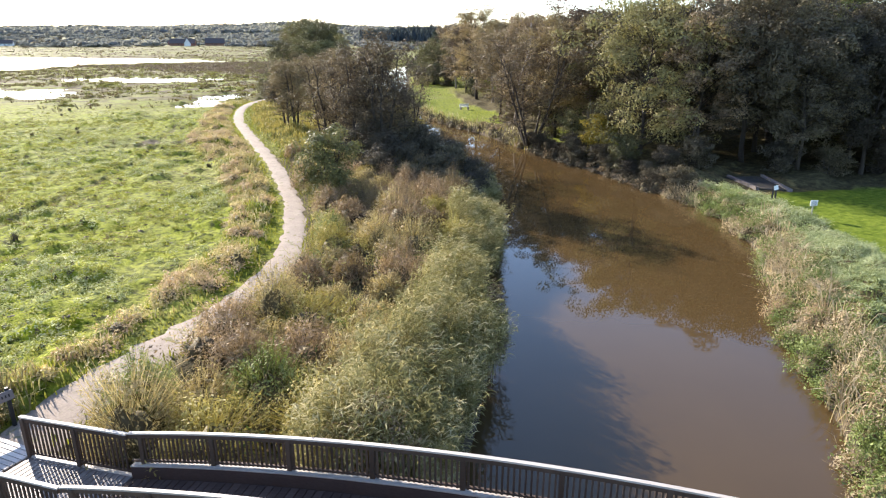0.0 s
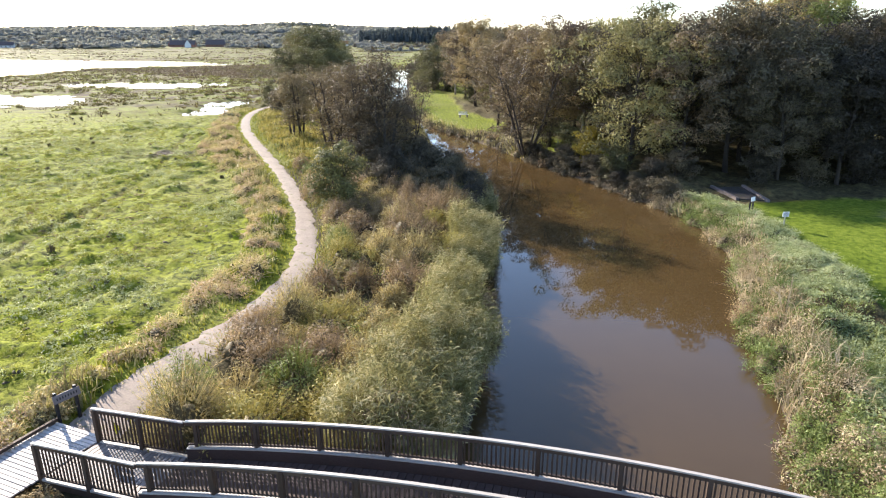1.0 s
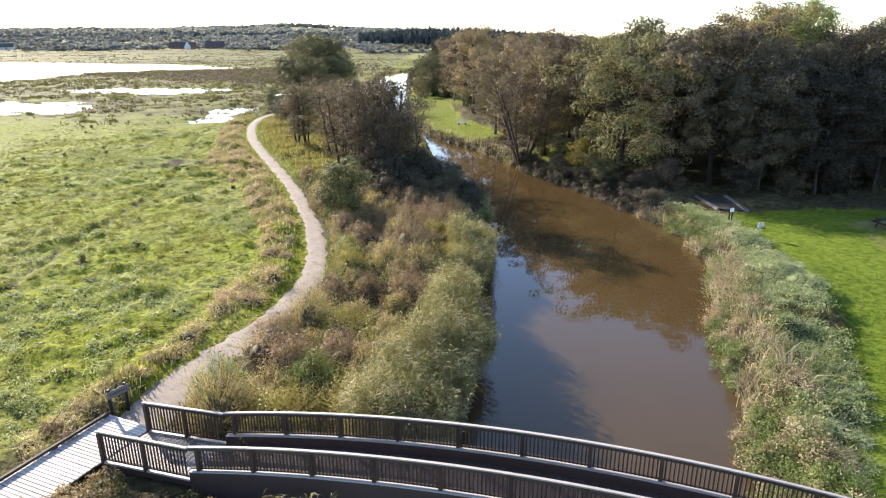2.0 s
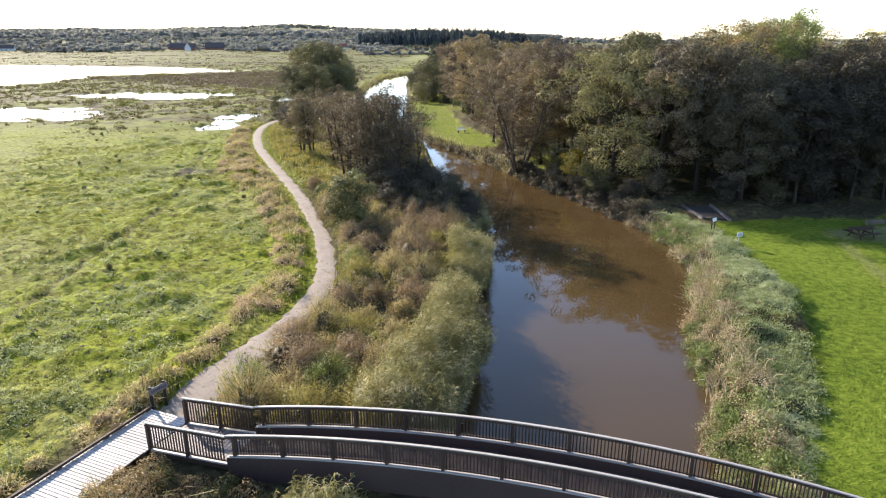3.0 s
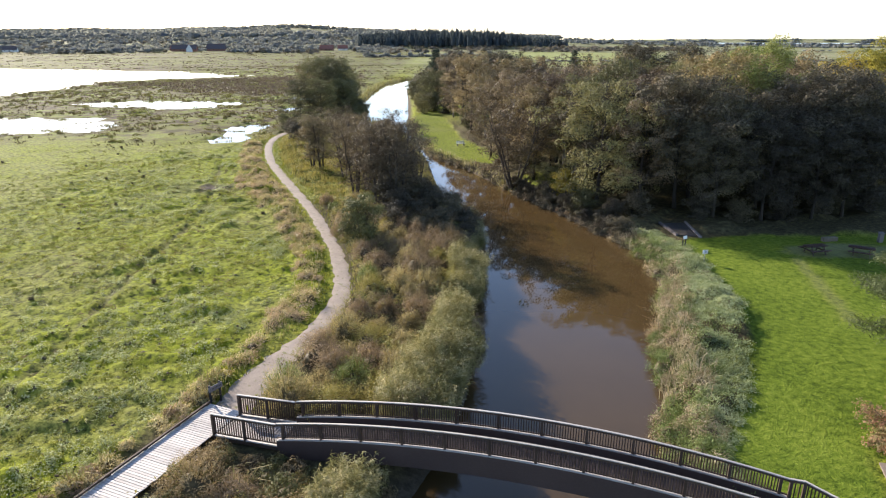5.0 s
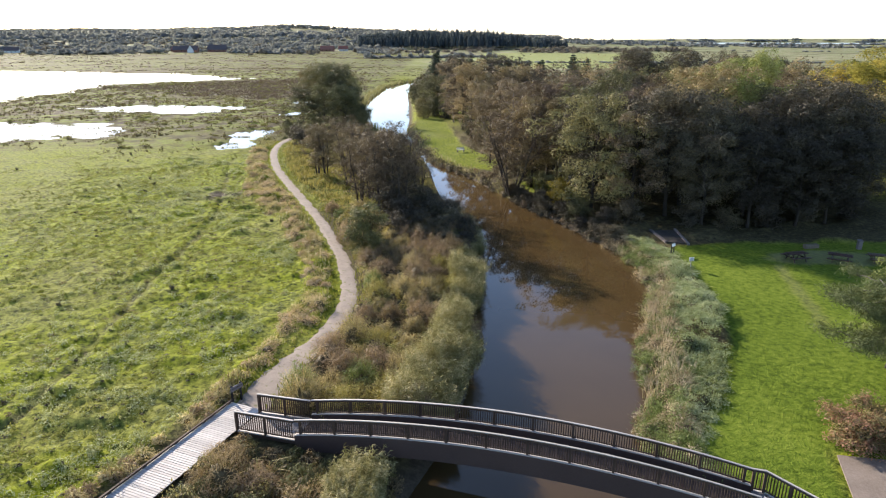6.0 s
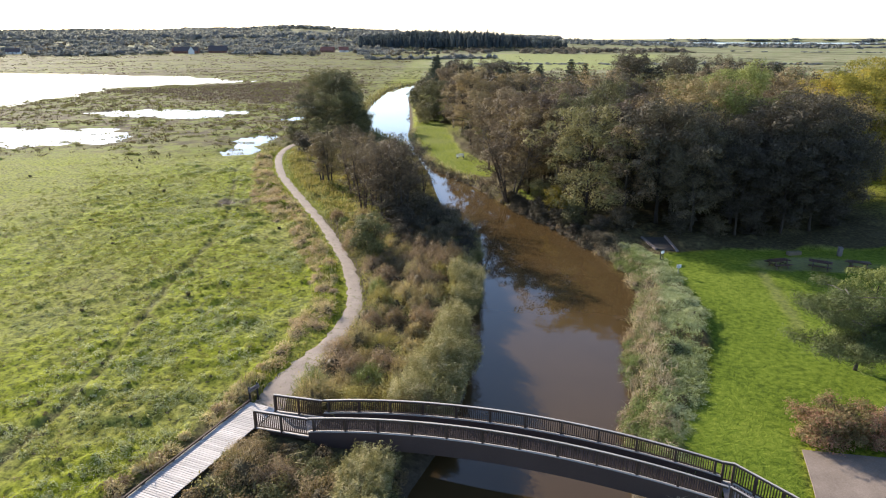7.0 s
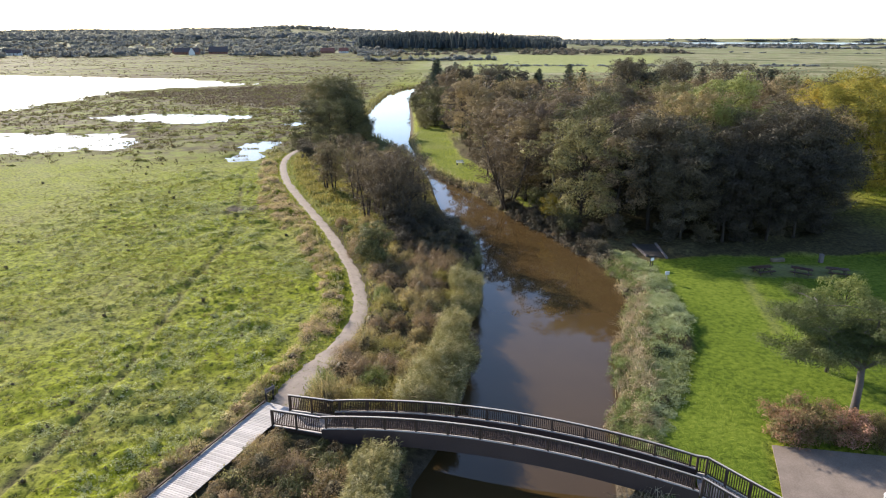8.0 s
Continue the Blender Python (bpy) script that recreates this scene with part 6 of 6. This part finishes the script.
x, y = scatter(20000, -230, -34, 86, 330, lambda x, y: marshy(x, y) * smooth(0.43, 0.56, fbm(x, y, 9.0, 3)), 18)
x, y = clumps(x, y, 5, 0.7, 18)
sward("marsh_sedge", x, y, 0.34, 0.16, M_SEDGE, "brown sedge and rushes over the wet marsh", "sedge", 0.6, 18)
x, y = scatter(2600, -190, -34, 92, 300, lambda x, y: marshy(x, y) * smooth(0.42, 0.56, fbm(x, y, 8.0, 3)), 160)
mounds("marsh_clumps", x, y, 0.4, 1.3, 0.5, 0.2, M_SEDGE, "brown and green sedge clumps in the marsh", 160, 40)
for k, pond in enumerate(PONDS[:4]):
    px, py = [p[0] for p in pond], [p[1] for p in pond]
    x, y = scatter((500, 260, 1000, 60)[k], max(min(px), -240), max(px) + 3, min(py) - 3, max(py) + 3, lambda x, y: smooth(-9, -2, outside(pond, x, y)) * smooth(4, 1, outside(pond, x, y)) * smooth(0.48, 0.56, fbm(x, y, 3.0, 2)), 170 + k)
    base = np.stack([x, y, np.full(len(x), POND_LEVEL - 0.05)], 1)
    base = np.repeat(base, 14, 0) + np.random.default_rng(k).normal(size=(len(x) * 14, 3)) * np.array([0.5, 0.5, 0.0])
    stuff("pond_sedge", blade_mesh("pond_sedge", base, np.full(len(base), 0.3), np.full(len(base), 0.14), M_SEDGE, 0.9, 175 + k), "sedge tufts breaking the flood water", "sedge")
DARK_PATCH = [(-150, 262), (-70, 330), (-45, 330), (-44, 222), (-62, 206), (-100, 238)]
x, y = scatter(8000, -150, -40, 200, 335, lambda x, y: smooth(8, -8, outside(DARK_PATCH, x, y) + 20 * (fbm(x, y, 9.0) - 0.5)), 118)
x, y = clumps(x, y, 4, 0.8, 118)
sward("dark_sedge", x, y, 0.5, 0.3, M_PEAT, "dark brown withered sedge in the marsh", "sedge", 0.6, 118)
x, y = scatter(9000, -200, -14, 150, 470, lambda x, y: (x < np.interp(y, [p[1] for p in LEFT_BANK], [p[0] for p in LEFT_BANK]) - 2.5) * smooth(0.47, 0.56, fbm(0.35 * x, y, 12.0, 3)) * smooth(150, 190, y) * (field(x, y)[0] > POND_LEVEL + 0.03), 119)
x, y = clumps(x, y, 5, 1.0, 119)
sward("marsh_sedge", x[::2], y[::2], 0.45, 0.26, M_SEDGE, "olive-brown sedge in bands over the wet marsh", "sedge", 0.6, 121)
sward("dark_sedge", x[1::2], y[1::2], 0.45, 0.26, M_PEAT, "dark withered sedge in bands over the marsh", "sedge", 0.6, 122)
x, y = scatter(7000, -760, -30, 330, 950, lambda x, y: smooth(0.42, 0.52, fbm(x, y, 30.0, 3)) * (field(x, y)[0] > POND_LEVEL + 0.03), 19)
x, y = clumps(x, y, 3, 2.2, 19)
sward("far_sedge", x[::2], y[::2], 0.5, 1.1, M_SEDGE, "olive sedge far out in the marsh", "sedge", 0.5, 19)
sward("far_sedge", x[1::2], y[1::2], 0.45, 1.1, M_PEAT, "brown withered sedge far out in the marsh", "sedge", 0.5, 20)

# ---- woods, hedges and houses of the distance ----
def canopy(name, x, y, tall, wide, per, size, material, label, seed, pointed=0.0, floor_=0.1):
    """A crowd of far crowns, each a lumpy cloud of leaves, on thin trunks."""
    g = np.random.default_rng(seed)
    n = len(x)
    z0 = field(x, y)[0]
    h, w = (tall * (0.7 + 0.6 * g.random(n)), wide * (0.7 + 0.6 * g.random(n))) if size < 0.85 or pointed else (tall * (0.45 + 1.1 * g.random(n) ** 2), wide * (0.5 + 0.9 * g.random(n) ** 1.5))
    lumps = g.normal(size=(n, 7, 3))
    lumps /= np.linalg.norm(lumps, axis=2)[:, :, None]
    k = g.integers(0, 7, (n, per))
    c = lumps[np.arange(n)[:, None], k] * 0.55 + g.normal(size=(n, per, 3)) * 0.27
    t = np.clip(0.5 + 0.5 * c[:, :, 2] * 0.9, 0, 1)
    slim = 1 - pointed * t
    v = np.stack([x[:, None] + c[:, :, 0] * w[:, None] / 2 * slim, y[:, None] + c[:, :, 1] * w[:, None] / 2 * slim, z0[:, None] + h[:, None] * (floor_ + (1 - floor_) * t)], 2).reshape(-1, 3)
    s = np.repeat(size * (0.8 + 0.4 * g.random(n)), per) * (0.6 + 0.8 * g.random(n * per))
    if size > 0.85:
        rings, around = 4, 8
        pitch_, turn_ = np.meshgrid(np.linspace(-0.5, 1.5, rings), np.arange(around) * 2 * math.pi / around, indexing="ij")
        dome = np.stack([np.cos(pitch_) * np.cos(turn_), np.cos(pitch_) * np.sin(turn_), 0.5 + 0.5 * np.sin(pitch_)], 2).reshape(-1, 3)
        wob = 0.60 + 0.26 * g.random((n, len(dome), 1))
        thin = 1 - pointed * dome[None, :, 2:] * 0.95
        body = np.concatenate([dome[None, :, :2] * wob * thin * (w / 2)[:, None, None], (0.06 + 0.9 * dome[None, :, 2:]) * wob * h[:, None, None]], 2) + np.stack([x, y, z0], 1)[:, None, :]
        q = np.array([[i * around + k, i * around + (k + 1) % around, (i + 1) * around + (k + 1) % around, (i + 1) * around + k] for i in range(rings - 1) for k in range(around)])
        stuff(name + "_mass", array_mesh(name + "_mass", body.reshape(-1, 3), (q[None] + (np.arange(n) * len(dome))[:, None, None]).reshape(-1, 4), material, True), "dense inside of the " + label, "trees")
        s = s * 0.72
    out = c / (np.linalg.norm(c, axis=2)[:, :, None] + 1e-6) + np.array([0, 0, 0.4])
    stuff(name, leaf_mesh(name, v, s, material, 0.4, 0.7, seed, out.reshape(-1, 3)), label, "trees")
    stems = np.stack([x, y, z0 - 0.3], 1)
    stuff("far_trunks", blade_mesh("far_trunks", stems, h * 0.6, w * 0.05, M_BARK, 0.05, seed), "thin trunks under the far crowns", "trees")


def woods(n, x0, x1, y0, y1, keep, seed):
    return scatter(n, x0, x1, y0, y1, keep, seed)


for k, (mat, word) in enumerate(((M_BROWN, "browning"), (M_ALDER, "olive"), (M_GREEN, "green"), (M_DARK, "dark"), (M_BROWN, "thinning brown"))):
    x, y = woods(75, 2, 165, 128, 205, lambda x, y: (x > np.interp(y, [128, 205], [8, 1])) * (y < 200 - 0.10 * (x - 60)) * 1.0, 60 + k)
    canopy("wood_canopy", x, y, 12.5, 8.5, 420, 0.30, mat, f"{word} crowns filling the depth of the wood", 70 + k)
x, y = woods(60, 92, 200, 70, 135, lambda x, y: (y > 60 + 0.2 * (x - 80)) * 1.0, 66)
canopy("wood_canopy", x, y, 13, 9, 420, 0.32, M_GOLD, "golden and green crowns at the wood's far side", 76)
x, y = woods(26, -16, 12, 205, 330, lambda x, y: (x > right_bank(y) + 3) * 1.0, 67)
canopy("bank_trees", x, y, 7, 6, 300, 0.35, M_DARK, "dark trees along the river's upper bank", 77)
# hedges and thickets beyond the marsh
FARMS = ((-372, 950), (-356, 925), (-330, 962), (-612, 930), (-172, 985), (-150, 1000), (-395, 985))


def clear_of_farms(x, y):
    """Open ground on the near side of the farms: 0 there, else 1."""
    free = np.ones(np.shape(x))
    for fx, fy in FARMS:
        s = x - fx * y / fy
        free = free * (1 - (np.abs(s) < 16) * (y < fy + 12) * (y > fy - 190))
    return free


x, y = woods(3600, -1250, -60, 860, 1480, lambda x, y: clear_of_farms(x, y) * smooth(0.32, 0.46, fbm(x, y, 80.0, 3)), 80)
canopy("far_thicket", x, y, 7, 15, 38, 1.6, M_FARLEAF, "thickets and hedges beyond the marsh, haze put into their grey", 81)
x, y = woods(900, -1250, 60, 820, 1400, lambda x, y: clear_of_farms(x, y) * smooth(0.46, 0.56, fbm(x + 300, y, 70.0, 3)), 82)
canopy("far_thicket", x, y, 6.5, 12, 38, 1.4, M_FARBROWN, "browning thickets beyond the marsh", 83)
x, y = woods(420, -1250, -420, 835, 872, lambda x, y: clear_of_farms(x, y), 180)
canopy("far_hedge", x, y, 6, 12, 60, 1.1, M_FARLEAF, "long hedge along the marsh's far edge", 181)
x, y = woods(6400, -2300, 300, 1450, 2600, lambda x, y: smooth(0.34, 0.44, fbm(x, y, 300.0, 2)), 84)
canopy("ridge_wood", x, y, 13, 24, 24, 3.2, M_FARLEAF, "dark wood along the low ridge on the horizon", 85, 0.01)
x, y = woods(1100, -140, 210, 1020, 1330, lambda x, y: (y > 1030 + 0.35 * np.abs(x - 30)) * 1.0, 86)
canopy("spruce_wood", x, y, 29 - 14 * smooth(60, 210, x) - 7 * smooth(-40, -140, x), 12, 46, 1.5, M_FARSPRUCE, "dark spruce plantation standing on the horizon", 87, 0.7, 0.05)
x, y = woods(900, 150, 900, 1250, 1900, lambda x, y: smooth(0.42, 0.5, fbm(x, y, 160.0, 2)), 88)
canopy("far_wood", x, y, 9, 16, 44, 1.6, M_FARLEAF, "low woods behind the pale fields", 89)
for k, (xa, ya, xb, yb) in enumerate(((30, 560, 330, 545), (420, 1000, 1200, 900), (-80, 700, 60, 720), (700, 1500, 1900, 1300), (500, 2100, 2600, 1900))):
    many = (160, 60, 100, 420, 700)[k]
    t = np.random.default_rng(90 + k).random(many)
    x, y = xa + (xb - xa) * t, ya + (yb - ya) * t + np.random.default_rng(190 + k).normal(size=many) * (4 if k < 3 else 14)
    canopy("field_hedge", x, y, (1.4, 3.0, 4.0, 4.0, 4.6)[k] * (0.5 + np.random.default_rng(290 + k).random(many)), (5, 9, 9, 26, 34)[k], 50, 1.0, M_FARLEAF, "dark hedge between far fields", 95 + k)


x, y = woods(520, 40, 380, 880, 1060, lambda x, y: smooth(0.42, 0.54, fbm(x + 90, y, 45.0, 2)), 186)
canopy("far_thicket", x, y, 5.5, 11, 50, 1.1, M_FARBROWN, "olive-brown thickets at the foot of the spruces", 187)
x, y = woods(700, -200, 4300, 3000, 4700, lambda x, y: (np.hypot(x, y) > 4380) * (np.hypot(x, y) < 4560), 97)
canopy("shore_wood", x, y, 9, 110, 16, 9.0, M_FARSHORE, "far shore woods, haze put into their pale blue-grey", 98)


def house(at, turn, long, deep, eaves, ridge, wall, roof, label, windows=4):
    """A farmhouse with gables, roof, chimney, windows and a door."""
    ob = thing("farmhouse", (*at, height(*at) - 0.1), label, "house", "farmsteads beyond the marsh", turn)
    x, y = long / 2, deep / 2
    v = [(-x, -y, 0), (x, -y, 0), (x, y, 0), (-x, y, 0), (-x, -y, eaves), (x, -y, eaves), (x, y, eaves), (-x, y, eaves), (-x, 0, ridge - 0.15), (x, 0, ridge - 0.15)]
    f = [(0, 1, 5, 4), (2, 3, 7, 6), (1, 2, 6, 9, 5), (3, 0, 4, 8, 7), (4, 5, 9, 8), (6, 7, 8, 9)]
    part("wall", mesh_of("wall", v, f, wall), ob)
    o, drop = 0.5, 0.5 * (ridge - eaves) / y
    v = [(-x - o, -y - o, eaves - drop), (x + o, -y - o, eaves - drop), (x + o, 0, ridge), (-x - o, 0, ridge), (-x - o, y + o, eaves - drop), (x + o, y + o, eaves - drop)]
    v += [(a, b, c + 0.25) for a, b, c in v]
    f = [(0, 1, 2, 3), (3, 2, 5, 4), (6, 9, 8, 7), (9, 10, 11, 8), (0, 6, 7, 1), (4, 5, 11, 10), (0, 3, 9, 6), (3, 4, 10, 9), (1, 7, 8, 2), (2, 8, 11, 5)]
    part("roof", mesh_of("roof", v, f, roof), ob)
    part("chimney", box_mesh("chimney", 0.9, 0.9, 1.8, M_BRICK, 0.03), ob).matrix_basis = Matrix.Translation((x * 0.4, 0, ridge + 0.5))
    for k in range(windows):
        part("window", box_mesh("window", 1.2, 0.1, 1.3, M_GLASS, 0.02), ob).matrix_basis = Matrix.Translation((-x + long * (k + 0.6) / (windows + 0.4), -y - 0.02, eaves * 0.55))
    part("door", box_mesh("door", 1.0, 0.1, 2.1, M_BLACK, 0.02), ob).matrix_basis = Matrix.Translation((-x + long * 0.49, -y - 0.02, 1.06))


house((-372, 950), 8, 34, 11, 3.5, 9.0, M_BRICK, M_ROOF, "long dark-roofed farm building behind bushes")
house((-356, 925), -70, 16, 8, 4.0, 10.5, M_WALL, M_ROOF, "white-gabled farmhouse with a dark roof", 3)
house((-330, 962), 15, 26, 13, 3.5, 10.0, M_BRICK, M_ROOF, "large barn with a dark roof and white gable trim")
house((-612, 930), 20, 18, 9, 3.5, 8.0, M_WALL, M_ROOF, "white house at the edge of the marsh", 3)
house((-172, 985), -5, 20, 9, 3.2, 8.0, M_BRICK, M_REDROOF, "low red-roofed farmhouse among trees", 3)
house((-150, 1000), 10, 14, 8, 3.2, 7.5, M_WALL, M_REDROOF, "small whitewashed house with red roof", 2)
house((-395, 985), -10, 22, 10, 3.2, 7.5, M_BRICK, M_REDROOF, "low brick farm outbuilding with red roof", 3)

# slender wind turbines on the horizon
for x, y in ((-238, 3300), (-22, 3300), (205, 3300)):
    t = thing("wind_turbine", (x, y, height(x, y) - 0.5), "slender pale wind turbine on the far horizon", "wind turbine", "turbines on the horizon")
    tower = Tubes()
    tower.add([(0, 0, 0), (0, 0, 78)], [2.0, 1.2], 10)
    part("tower", tower.mesh("tower", M_WHITE), t)
    part("nacelle", box_mesh("nacelle", 2.5, 6, 2.5, M_WHITE, 0.3), t).matrix_basis = Matrix.Translation((0, -1, 78.5))
    for k in range(3):
        rotor = Tubes()
        a = radians(20 + 120 * k)
        rotor.add([(0, -4.2, 78.5), (math.sin(a) * 12, -4.2, 78.5 + math.cos(a) * 12), (math.sin(a) * 28, -4.2, 78.5 + math.cos(a) * 28)], [0.7, 1.0, 0.15], 6)
        part("blade", rotor.mesh("blade", M_WHITE), t)
